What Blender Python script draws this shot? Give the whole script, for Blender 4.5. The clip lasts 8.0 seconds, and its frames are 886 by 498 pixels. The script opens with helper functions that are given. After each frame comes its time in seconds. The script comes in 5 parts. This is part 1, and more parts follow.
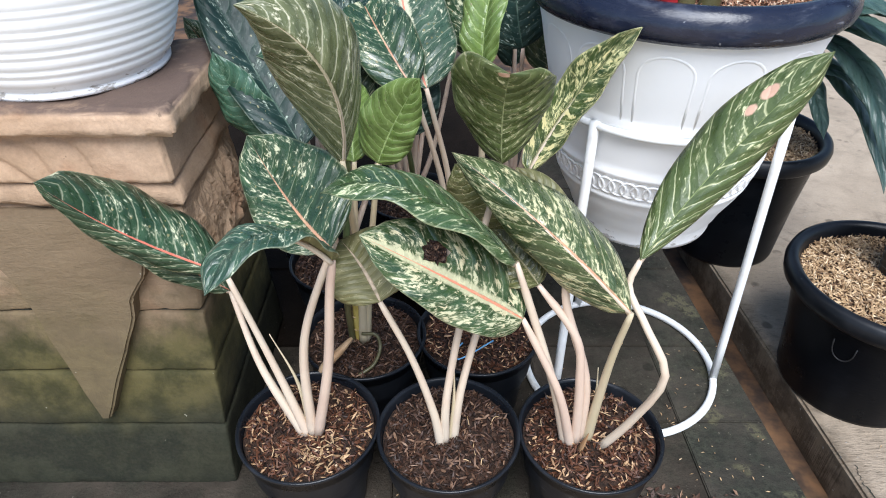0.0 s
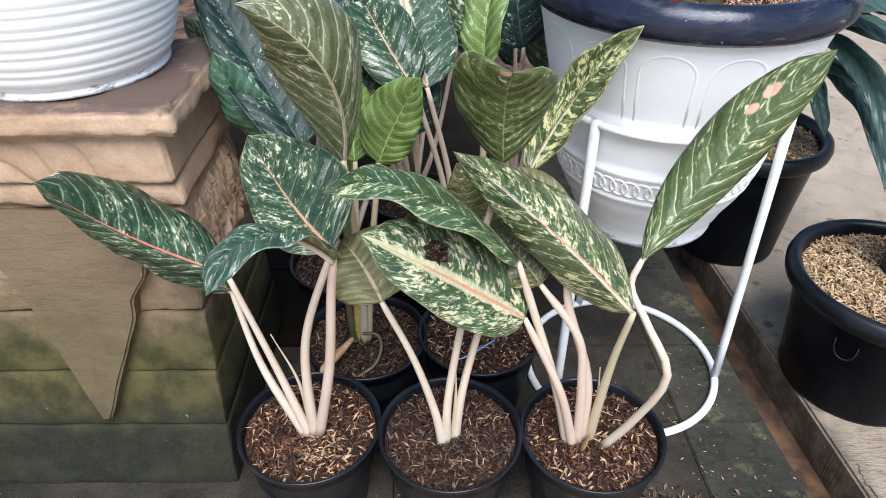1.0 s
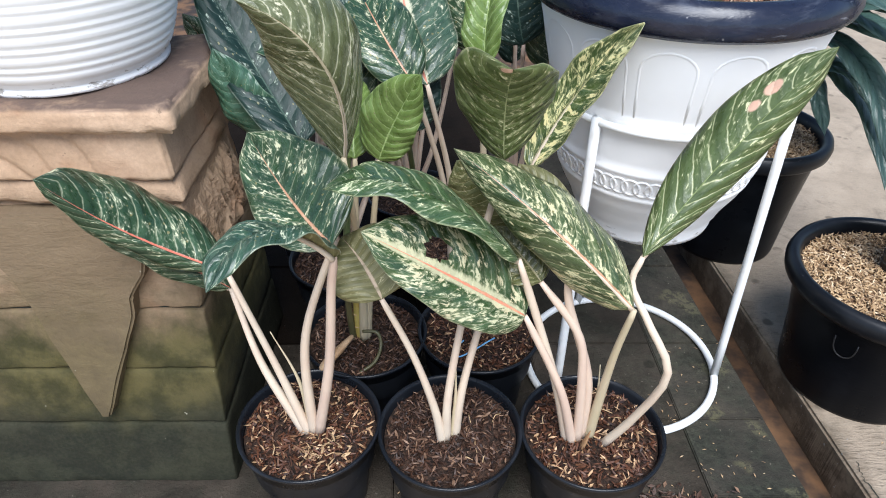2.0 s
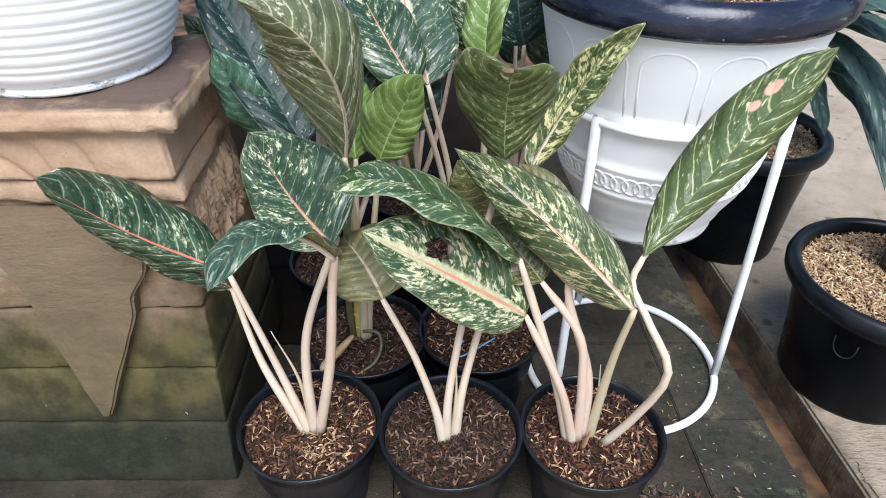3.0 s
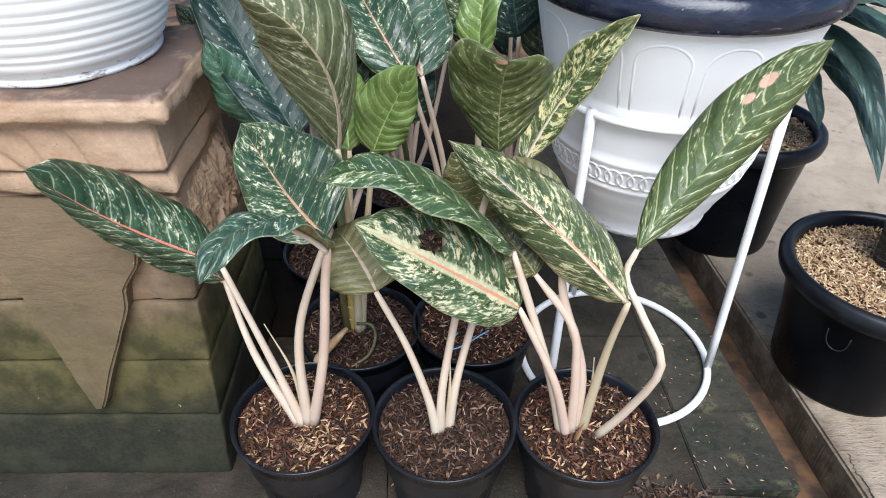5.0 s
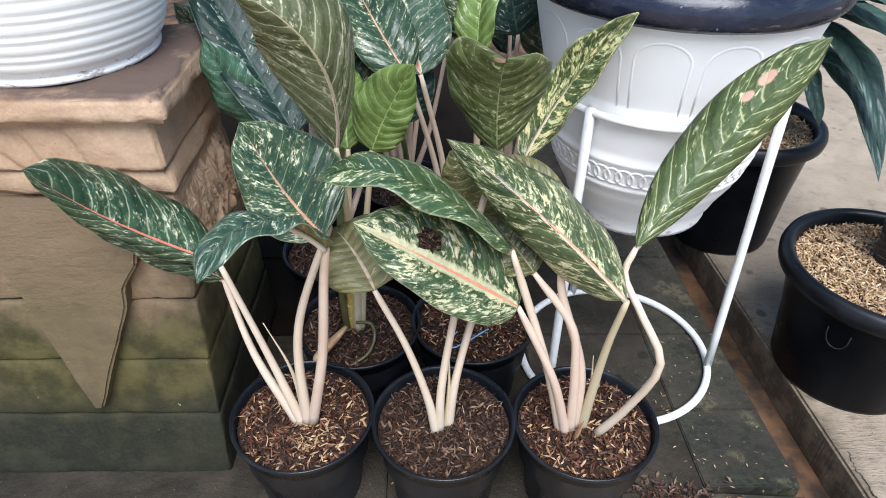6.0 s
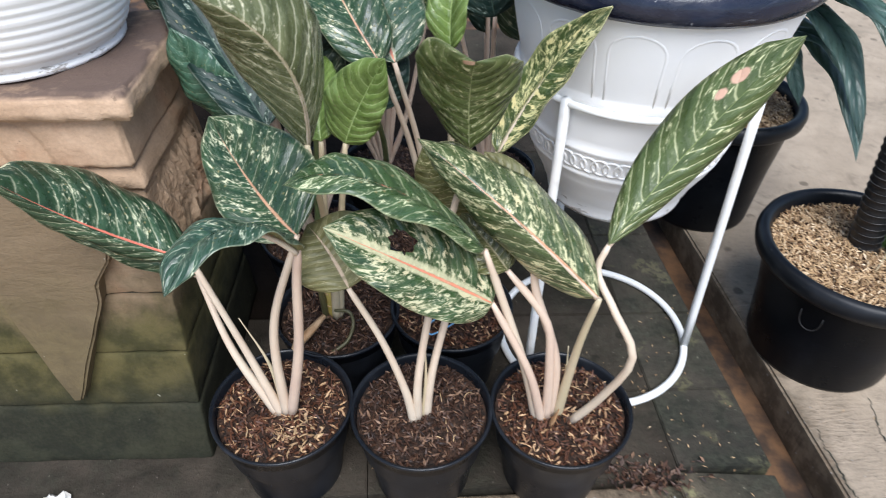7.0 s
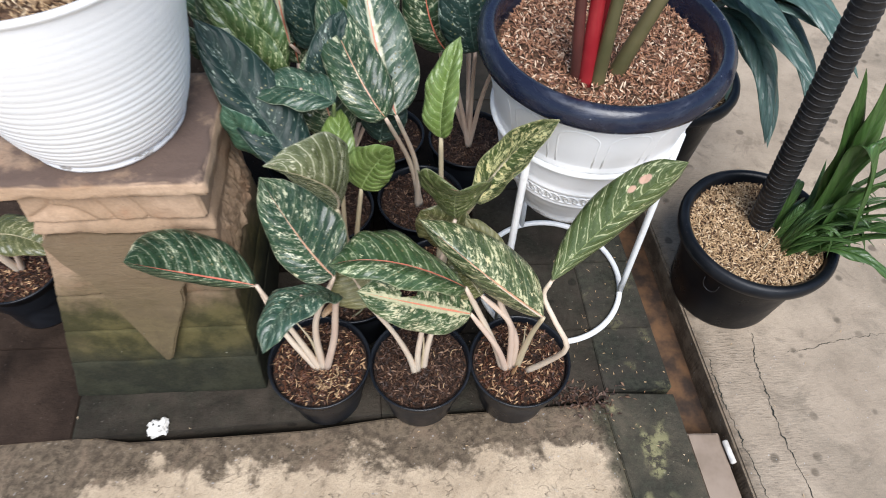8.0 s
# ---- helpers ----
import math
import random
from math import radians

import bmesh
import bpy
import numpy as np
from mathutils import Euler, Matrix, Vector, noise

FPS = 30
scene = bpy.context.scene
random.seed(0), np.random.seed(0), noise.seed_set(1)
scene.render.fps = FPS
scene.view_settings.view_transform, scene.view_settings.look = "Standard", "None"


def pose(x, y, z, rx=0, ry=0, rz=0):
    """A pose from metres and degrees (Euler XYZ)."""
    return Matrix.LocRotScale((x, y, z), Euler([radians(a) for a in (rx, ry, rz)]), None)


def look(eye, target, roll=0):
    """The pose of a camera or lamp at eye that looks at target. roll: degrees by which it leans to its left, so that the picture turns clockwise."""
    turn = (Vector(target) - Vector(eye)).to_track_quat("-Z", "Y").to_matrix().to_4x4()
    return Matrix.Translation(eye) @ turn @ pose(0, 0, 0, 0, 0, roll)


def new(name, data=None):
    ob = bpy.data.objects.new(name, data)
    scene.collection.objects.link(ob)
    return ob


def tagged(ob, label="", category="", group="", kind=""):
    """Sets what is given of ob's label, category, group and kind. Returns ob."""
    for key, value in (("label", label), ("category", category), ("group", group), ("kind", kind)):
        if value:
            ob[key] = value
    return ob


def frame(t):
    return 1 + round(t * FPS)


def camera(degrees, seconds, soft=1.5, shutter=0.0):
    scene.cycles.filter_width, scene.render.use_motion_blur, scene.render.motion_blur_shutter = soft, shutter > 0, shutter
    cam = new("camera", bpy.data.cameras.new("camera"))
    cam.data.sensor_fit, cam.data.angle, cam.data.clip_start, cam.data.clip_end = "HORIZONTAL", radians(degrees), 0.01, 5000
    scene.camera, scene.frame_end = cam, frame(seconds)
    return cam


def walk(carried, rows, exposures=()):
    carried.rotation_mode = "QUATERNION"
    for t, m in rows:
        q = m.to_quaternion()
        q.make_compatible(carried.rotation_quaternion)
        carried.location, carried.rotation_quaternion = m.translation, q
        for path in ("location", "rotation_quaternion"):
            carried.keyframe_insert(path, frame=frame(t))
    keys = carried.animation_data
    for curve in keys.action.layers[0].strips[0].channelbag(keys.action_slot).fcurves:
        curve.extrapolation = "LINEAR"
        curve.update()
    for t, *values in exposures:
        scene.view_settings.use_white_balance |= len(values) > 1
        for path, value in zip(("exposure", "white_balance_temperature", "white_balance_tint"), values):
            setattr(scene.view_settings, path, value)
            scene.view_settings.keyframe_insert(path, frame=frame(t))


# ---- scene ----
cam = camera(66.7, 8.0, soft=1.0, shutter=0.4)
PATH = [
    (0, (0.119, 0.175, 0.801), (-0.021, 1.786, -0.375), 0.1),
    (0.5, (0.118, 0.176, 0.801), (-0.03, 1.787, -0.375), -0.2),
    (1, (0.117, 0.176, 0.8), (-0.022, 1.787, -0.377), -0.0),
    (1.5, (0.116, 0.177, 0.799), (-0.019, 1.784, -0.382), 0.1),
    (3, (0.114, 0.175, 0.798), (-0.019, 1.785, -0.381), 0.2),
    (3.5, (0.116, 0.175, 0.801), (-0.019, 1.785, -0.377), 0.2),
    (4, (0.115, 0.173, 0.8), (-0.015, 1.781, -0.382), 0.3),
    (4.5, (0.115, 0.176, 0.797), (-0.004, 1.776, -0.396), 0.6),
    (6, (0.118, 0.178, 0.797), (-0.003, 1.772, -0.405), 0.4),
    (6.5, (0.12, 0.183, 0.795), (-0.011, 1.767, -0.42), -0.1),
    (7, (0.131, 0.204, 0.826), (0.05, 1.725, -0.469), 0.7),
    (7.5, (0.142, 0.231, 1.04), (0.145, 1.497, -0.508), 2.5),
    (8, (0.114, 0.201, 1.198), (0.108, 1.355, -0.436), 2.3),
]
walk(cam, [(t, look(eye, target, roll)) for t, eye, target, roll in PATH], exposures=[(0, 1.18, 6150, 9), (6.5, 1.13, 6150, 9), (7.5, 1.0, 6350, 10), (8, 0.96, 6400, 10)])

# ---- sky and sun: bright overcast ----
SUN_EL, SUN_AZ = radians(58), radians(168)
world = bpy.data.worlds.new("sky")
scene.world = world
world.use_nodes = True
wn = world.node_tree
sky = wn.nodes.new("ShaderNodeTexSky")
sky.sky_type, sky.sun_disc = "NISHITA", False
sky.sun_elevation, sky.sun_rotation = SUN_EL, SUN_AZ
sky.air_density, sky.dust_density, sky.ozone_density = 1.0, 1.5, 1.0
wn.nodes["Background"].inputs["Strength"].default_value = 0.085
wn.links.new(sky.outputs["Color"], wn.nodes["Background"].inputs["Color"])
sun = new("sun", bpy.data.lights.new("sun", "SUN"))
sun.data.energy, sun.data.angle, sun.data.color = 2.3, radians(38), (0.98, 0.985, 1.0)
sun_dir = Vector((math.sin(SUN_AZ) * math.cos(SUN_EL), math.cos(SUN_AZ) * math.cos(SUN_EL), math.sin(SUN_EL)))
sun.matrix_world = look(sun_dir * 10, (0, 0, 0))


# ---- node helpers ----
class Nodes:
    """A material under construction."""

    def __init__(self, name, rough=0.5, metal=0.0, spec=0.5):
        self.m = bpy.data.materials.new(name)
        self.m.use_nodes = True
        self.t = self.m.node_tree
        self.b = self.t.nodes["Principled BSDF"]
        self.b.inputs["Roughness"].default_value = rough
        self.b.inputs["Metallic"].default_value = metal
        self.b.inputs["Specular IOR Level"].default_value = spec

    def put(self, socket, v):
        if isinstance(v, bpy.types.NodeSocket):
            self.t.links.new(v, socket)
        elif isinstance(v, tuple) and len(v) == 3 and socket.type == "RGBA":
            socket.default_value = (*v, 1)
        else:
            socket.default_value = v

    def coord(self, kind="Object"):
        return self.t.nodes.new("ShaderNodeTexCoord").outputs[kind]

    def rand(self):
        return self.t.nodes.new("ShaderNodeObjectInfo").outputs["Random"]

    def island(self):
        return self.t.nodes.new("ShaderNodeNewGeometry").outputs["Random Per Island"]

    def math(self, op, a, b=0.0, c=0.0, clamp=False):
        n = self.t.nodes.new("ShaderNodeMath")
        n.operation, n.use_clamp = op, clamp
        self.put(n.inputs[0], a)
        self.put(n.inputs[1], b)
        self.put(n.inputs[2], c)
        return n.outputs[0]

    def split(self, v):
        n = self.t.nodes.new("ShaderNodeSeparateXYZ")
        self.put(n.inputs[0], v)
        return n.outputs

    def join(self, x, y, z=0.0):
        n = self.t.nodes.new("ShaderNodeCombineXYZ")
        for k, v in enumerate((x, y, z)):
            self.put(n.inputs[k], v)
        return n.outputs[0]

    def stretch(self, v, sc, loc=(0, 0, 0)):
        n = self.t.nodes.new("ShaderNodeMapping")
        self.put(n.inputs["Vector"], v)
        n.inputs["Scale"].default_value = sc
        n.inputs["Location"].default_value = loc
        return n.outputs[0]

    def noise(self, v, scale, detail=3.0, rough=0.55, w=None, dist=0.0):
        n = self.t.nodes.new("ShaderNodeTexNoise")
        if w is not None:
            n.noise_dimensions = "4D"
            self.put(n.inputs["W"], w)
        self.put(n.inputs["Vector"], v)
        n.inputs["Scale"].default_value, n.inputs["Detail"].default_value = scale, detail
        n.inputs["Roughness"].default_value, n.inputs["Distortion"].default_value = rough, dist
        return n.outputs["Fac"]

    def voronoi(self, v, scale, feature="F1", rnd=1.0):
        n = self.t.nodes.new("ShaderNodeTexVoronoi")
        n.feature = feature
        self.put(n.inputs["Vector"], v)
        n.inputs["Scale"].default_value, n.inputs["Randomness"].default_value = scale, rnd
        return n.outputs["Distance"]

    def step(self, v, lo, hi, a=0.0, b=1.0):
        n = self.t.nodes.new("ShaderNodeMapRange")
        n.interpolation_type = "SMOOTHSTEP"
        self.put(n.inputs["Value"], v)
        for key, x in (("From Min", lo), ("From Max", hi), ("To Min", a), ("To Max", b)):
            self.put(n.inputs[key], x)
        return n.outputs[0]

    def mix(self, f, a, b, mode="MIX"):
        n = self.t.nodes.new("ShaderNodeMix")
        n.data_type, n.blend_type = "RGBA", mode
        self.put(n.inputs[0], f)
        self.put(n.inputs[6], a)
        self.put(n.inputs[7], b)
        return n.outputs[2]

    def bump(self, h, strength=0.3, dist=0.002, base=None):
        n = self.t.nodes.new("ShaderNodeBump")
        n.inputs["Strength"].default_value, n.inputs["Distance"].default_value = strength, dist
        self.put(n.inputs["Height"], h)
        if base is not None:
            self.put(n.inputs["Normal"], base)
        return n.outputs[0]

    def done(self, color=None, rough=None, normal=None):
        for key, v in (("Base Color", color), ("Roughness", rough), ("Normal", normal)):
            if v is not None:
                self.put(self.b.inputs[key], v)
        return self.m


# ---- materials ----
def leaf_material(name, base, base2, fleck, amount, rib, rib_w=0.035, vein=0.6, rough=0.32, halo=0.0, spots=(), vw=0.1, spec=0.55):
    fleck = tuple(min(0.78, 1.16 * x) for x in fleck)
    n = Nodes(name, rough, spec=spec)
    uv = n.split(n.coord("UV"))
    u, v = uv[0], uv[1]
    r = n.math("MULTIPLY", n.rand(), 37.0)
    a = n.math("ABSOLUTE", n.math("MULTIPLY_ADD", u, 2.0, -1.0))
    side = n.math("SIGN", n.math("SUBTRACT", u, 0.5))
    wob = n.noise(n.join(n.math("MULTIPLY", u, 3.0), n.math("MULTIPLY", v, 7.0)), 1.6, 2.0, w=r)
    s = n.math("SUBTRACT", v, n.math("MULTIPLY", n.math("POWER", a, 1.4), 0.2))
    s = n.math("ADD", n.math("MULTIPLY", s, 10.0), n.math("MULTIPLY", wob, 0.5))
    s = n.math("ADD", s, n.math("MULTIPLY", side, 0.23))
    f = n.math("ABSOLUTE", n.math("SUBTRACT", n.math("FRACT", s), 0.5))
    along = n.join(n.math("MULTIPLY", s, 1.2), n.math("MULTIPLY", a, 2.5), n.math("MULTIPLY", side, 3.0))
    big = n.noise(along, 0.9, 2.0, w=r)
    fine = n.noise(along, 3.2, 3.0, 0.6, w=r, dist=0.7)
    micro = n.noise(along, 9.0, 2.0, 0.6, w=r)
    patch = n.noise(along, 1.3, 4.0, 0.65, w=n.math("ADD", r, 9.0), dist=0.7)
    rag = n.math("MULTIPLY_ADD", n.math("SUBTRACT", micro, 0.5), 0.2, fine)
    calm = n.noise(along, 0.55, 2.0, w=n.math("ADD", r, 5.0))
    rag = n.math("ADD", rag, n.step(calm, 0.34, 0.66, -0.07, 0.05))
    vein_line = n.step(f, 0.0, n.math("MULTIPLY_ADD", big, vw, 0.005), 1.0, 0.0)
    vein_on = n.math("MULTIPLY", vein_line, n.step(fine, 0.34, 0.54, 0.15 + 0.5 * max(0.0, vein - 0.5), 1.0), clamp=True)
    lo = 0.71 - 0.17 * amount
    flecks = n.step(rag, lo, lo + 0.055)
    blots = n.step(n.math("MULTIPLY_ADD", n.math("SUBTRACT", micro, 0.5), 0.12, patch), 0.76 - 0.2 * amount, 0.8 - 0.19 * amount)
    body = n.mix(n.step(big, 0.3, 0.7), base, base2)
    body = n.mix(n.step(calm, 0.35, 0.65, 0.0, 0.3), body, tuple(1.5 * x for x in base2))
    between = n.math("MULTIPLY", n.step(f, 0.2, 0.5), 0.35)
    body = n.mix(between, body, tuple(c * 0.6 for c in base))
    pale = tuple(0.62 * p + 0.38 * q for p, q in zip(base2, fleck))
    c = n.mix(n.step(rag, lo - 0.09, lo + 0.02, 0.0, 0.6), body, pale)
    c = n.mix(n.math("MULTIPLY", vein_on, vein, clamp=True), c, tuple(0.45 * p + 0.55 * q for p, q in zip(base2, fleck)))
    c = n.mix(n.math("MULTIPLY", flecks, 0.88), c, fleck)
    c = n.mix(n.math("MULTIPLY", blots, 0.9), c, tuple(min(1, q * z) for q, z in zip(fleck, (1.1, 1.02, 1.0))))
    edge = n.math("MULTIPLY_ADD", fine, 0.1 + halo, -0.03)
    rim = n.math("ADD", edge, rib_w)
    if halo > 0:
        c = n.mix(n.step(n.math("SUBTRACT", a, rim), 0.0, 0.02 + halo * 0.8, 0.8, 0.0), c, fleck)
    taper = n.math("MULTIPLY", n.math("SUBTRACT", 1.06, v), n.math("MULTIPLY_ADD", micro, 0.9 * rib_w, 0.32 * rib_w))
    ribm = n.step(a, n.math("MULTIPLY", taper, 0.8), n.math("MULTIPLY", taper, 1.5), 1.0, 0.0)
    ribc = n.mix(n.step(n.noise(n.join(0.0, n.math("MULTIPLY", v, 5.0)), 1.0, 1.0, w=r), 0.54, 0.7), rib, tuple(0.55 * p + 0.45 * q for p, q in zip(rib, fleck)))
    ribm = n.math("MULTIPLY", ribm, n.step(n.noise(n.join(0.0, n.math("MULTIPLY", v, 9.0)), 1.0, 2.0, w=n.math("ADD", r, 3.0)), 0.3, 0.46, 0.45, 1.0))
    c = n.mix(ribm, c, ribc)
    c = n.mix(n.step(a, 0.955, 0.985, 0.0, 0.5), c, tuple(0.5 * p + 0.5 * q for p, q in zip(base2, fleck)))
    for su, sv, sr in spots:
        du, dv = n.math("MULTIPLY", n.math("SUBTRACT", u, su), 0.5), n.math("SUBTRACT", v, sv)
        dd = n.math("SQRT", n.math("ADD", n.math("MULTIPLY", du, du), n.math("MULTIPLY", dv, dv)))
        c = n.mix(n.step(n.math("ADD", dd, n.math("MULTIPLY", fine, 0.02)), sr, sr + 0.012, 1.0, 0.0), c, (0.68, 0.42, 0.3))
    h = n.math("SUBTRACT", n.math("MULTIPLY", n.math("POWER", n.math("MULTIPLY", f, 2.0), 0.7), 0.8), n.math("MULTIPLY", ribm, 0.9))
    h = n.math("ADD", h, n.math("MULTIPLY", fine, 0.25))
    ro = n.step(fine, 0.3, 0.8, rough - 0.07, rough + 0.12)
    hsv = n.t.nodes.new("ShaderNodeHueSaturation")
    hsv.inputs["Value"].default_value = 1.9
    n.put(hsv.inputs["Color"], n.mix(0.45, c, (0.3, 0.3, 0.06)))
    n.done(c, ro, n.bump(h, 0.5, 0.0026))
    glow = n.t.nodes.new("ShaderNodeBsdfTranslucent")
    n.put(glow.inputs["Color"], hsv.outputs["Color"])
    both = n.t.nodes.new("ShaderNodeMixShader")
    both.inputs[0].default_value = 0.14
    n.t.links.new(n.b.outputs[0], both.inputs[1])
    n.t.links.new(glow.outputs[0], both.inputs[2])
    n.t.links.new(both.outputs[0], n.t.nodes["Material Output"].inputs["Surface"])
    return n.m


DARK = leaf_material("leaf_dark_green", (0.016, 0.042, 0.021), (0.04, 0.085, 0.042), (0.6, 0.6, 0.4), 0.58, (0.72, 0.2, 0.13), 0.05, 0.85, vw=0.13)
GREEN = leaf_material("leaf_glossy_green", (0.028, 0.062, 0.024), (0.064, 0.11, 0.04), (0.58, 0.6, 0.36), 0.64, (0.7, 0.2, 0.13), 0.042, 0.8, vw=0.13)
CREAM = leaf_material("leaf_cream_mottled", (0.02, 0.052, 0.02), (0.06, 0.105, 0.04), (0.54, 0.52, 0.33), 0.93, (0.72, 0.26, 0.16), 0.045, halo=0.07)
GREY = leaf_material("leaf_silver_green", (0.034, 0.06, 0.024), (0.082, 0.114, 0.044), (0.58, 0.55, 0.32), 0.86, (0.6, 0.32, 0.19), 0.05, 0.9, vw=0.12)
DARK_TAN = leaf_material("leaf_dark_tan_rib", (0.016, 0.04, 0.02), (0.036, 0.078, 0.036), (0.56, 0.55, 0.36), 0.64, (0.5, 0.27, 0.16), 0.045)
DARK_PLAIN = leaf_material("leaf_dark_plain_rib", (0.018, 0.046, 0.027), (0.045, 0.095, 0.058), (0.58, 0.6, 0.42), 0.5, (0.1, 0.17, 0.08), 0.03, spots=((0.5, 0.42, 0.018),))
TALL = leaf_material("leaf_mid_green", (0.036, 0.075, 0.022), (0.075, 0.125, 0.042), (0.5, 0.52, 0.28), 0.5, (0.24, 0.3, 0.12), 0.03, 0.85)
SPOT = leaf_material("leaf_mid_green_spotted", (0.06, 0.09, 0.028), (0.1, 0.135, 0.046), (0.6, 0.6, 0.34), 0.5, (0.2, 0.25, 0.09), 0.03, 1.3, vw=0.14, spots=((0.72, 0.77, 0.042), (0.7, 0.68, 0.03)))
LIME = leaf_material("leaf_lime_green", (0.105, 0.165, 0.034), (0.155, 0.225, 0.06), (0.42, 0.5, 0.22), 0.15, (0.36, 0.46, 0.18), 0.035, 0.9, vw=0.16)
OLIVE = leaf_material("leaf_olive", (0.06, 0.07, 0.022), (0.11, 0.115, 0.04), (0.46, 0.41, 0.23), 0.5, (0.38, 0.33, 0.19), 0.05, 1.1)
BURNT = leaf_material("leaf_olive_burnt_tip", (0.055, 0.075, 0.02), (0.1, 0.125, 0.04), (0.5, 0.47, 0.27), 0.5, (0.3, 0.32, 0.15), 0.03, 0.5, spots=((0.58, 0.985, 0.05),))
PALE = leaf_material("leaf_olive_pale", (0.065, 0.078, 0.028), (0.17, 0.185, 0.09), (0.6, 0.57, 0.39), 0.55, (0.5, 0.43, 0.28), 0.065, 1.25, rough=0.28, vw=0.15)
YELLOW = leaf_material("leaf_yellow_mottled", (0.03, 0.06, 0.02), (0.075, 0.105, 0.03), (0.58, 0.55, 0.28), 1.02, (0.45, 0.44, 0.18), 0.03, 0.8)
BLUE = leaf_material("leaf_blue_green", (0.008, 0.025, 0.02), (0.017, 0.038, 0.032), (0.4, 0.46, 0.36), 0.4, (0.06, 0.1, 0.075), 0.03, 0.2, rough=0.42, spec=0.25)
TEAL = leaf_material("leaf_teal_green", (0.03, 0.085, 0.05), (0.06, 0.13, 0.08), (0.4, 0.48, 0.33), 0.3, (0.12, 0.2, 0.12), 0.03, 0.6)
PINK = leaf_material("leaf_pink_ribbed", (0.026, 0.06, 0.034), (0.055, 0.1, 0.06), (0.55, 0.54, 0.38), 0.62, (0.68, 0.25, 0.17), 0.06, halo=0.05)
UNDER = leaf_material("leaf_underside", (0.12, 0.12, 0.045), (0.19, 0.175, 0.075), (0.44, 0.4, 0.23), 0.35, (0.56, 0.43, 0.3), 0.06, 0.8, rough=0.5)
UNDER_G = leaf_material("leaf_underside_green", (0.075, 0.1, 0.03), (0.12, 0.145, 0.055), (0.46, 0.46, 0.26), 0.35, (0.3, 0.3, 0.15), 0.03, 0.85, rough=0.45)
PALM = leaf_material("leaf_palm", (0.045, 0.09, 0.072), (0.085, 0.145, 0.12), (0.12, 0.18, 0.155), 0.0, (0.045, 0.09, 0.07), 0.03, 0.2, rough=0.32)
STRAP = leaf_material("leaf_strap", (0.035, 0.085, 0.018), (0.065, 0.13, 0.032), (0.13, 0.2, 0.07), 0.0, (0.08, 0.14, 0.04), 0.05, 0.1, rough=0.36)


def plastic_black(name="black_plastic", spec=0.25, scuff=0.45, dust=1.0):
    n = Nodes(name, 0.42, spec=spec)
    p = n.coord()
    d = n.noise(p, 9.0, 5.0, 0.65)
    sc = n.noise(n.stretch(p, (60, 60, 260)), 1.0, 3.0)
    c = n.mix(n.step(d, 0.45, 0.75), tuple(dust * x for x in (0.0045, 0.0055, 0.0075)), tuple(dust * x for x in (0.012, 0.0135, 0.017)))
    c = n.mix(n.step(sc, 0.68, 0.76, 0.0, scuff), c, (0.1, 0.1, 0.1))
    return n.done(c, n.step(d, 0.3, 0.7, 0.25, 0.45), n.bump(sc, 0.15, 0.001))


def plastic_navy():
    n = Nodes("navy_plastic_rim", 0.3)
    p = n.coord()
    d = n.noise(p, 14.0, 5.0, 0.7)
    sc = n.noise(n.stretch(p, (30, 30, 160)), 1.0, 3.0)
    c = n.mix(n.step(d, 0.45, 0.8), (0.009, 0.012, 0.026), (0.026, 0.032, 0.055))
    c = n.mix(n.step(sc, 0.66, 0.76, 0.0, 0.5), c, (0.22, 0.23, 0.26))
    rub = n.noise(n.stretch(p, (16, 16, 60)), 1.0, 5.0, 0.7, dist=0.5)
    c = n.mix(n.step(rub, 0.56, 0.72, 0.0, 0.55), c, (0.075, 0.085, 0.115))
    chips = n.step(n.noise(p, 150.0, 2.0), 0.74, 0.78, 0.0, 0.7)
    c = n.mix(chips, c, (0.3, 0.3, 0.32))
    return n.done(c, n.step(rub, 0.3, 0.7, 0.1, 0.4), n.bump(n.math("ADD", d, rub), 0.22, 0.003))


def plastic_white(name="white_plastic", dirt=0.6):
    n = Nodes(name, 0.38)
    p = n.coord()
    d = n.noise(p, 7.0, 5.0, 0.6)
    grime = n.noise(n.stretch(p, (40, 40, 90)), 1.0, 4.0, 0.65)
    low = n.step(n.split(p)[2], 0.0, 0.035, 0.22, 0.0)
    c = n.mix(n.step(d, 0.4, 0.75, 0.0, dirt * 0.5), (0.88, 0.88, 0.875), (0.76, 0.75, 0.72))
    spot = n.step(n.math("ADD", grime, low), 0.72, 0.8, 0.0, dirt)
    c = n.mix(spot, c, (0.22, 0.18, 0.14))
    return n.done(c, n.step(d, 0.3, 0.75, 0.3, 0.48), n.bump(d, 0.06, 0.002))


def paint_white():
    n = Nodes("white_paint", 0.4)
    d = n.noise(n.coord(), 40.0, 4.0)
    return n.done(n.mix(n.step(d, 0.55, 0.8, 0.0, 0.5), (0.82, 0.82, 0.8), (0.6, 0.57, 0.52)), None, n.bump(d, 0.1, 0.001))


def soil():
    n = Nodes("potting_mix", 0.85, spec=0.3)
    p = n.coord()
    d = n.noise(p, 160.0, 5.0, 0.7)
    c = n.mix(n.step(d, 0.35, 0.7), (0.012, 0.008, 0.006), (0.075, 0.04, 0.025))
    return n.done(c, None, n.bump(d, 0.9, 0.006))


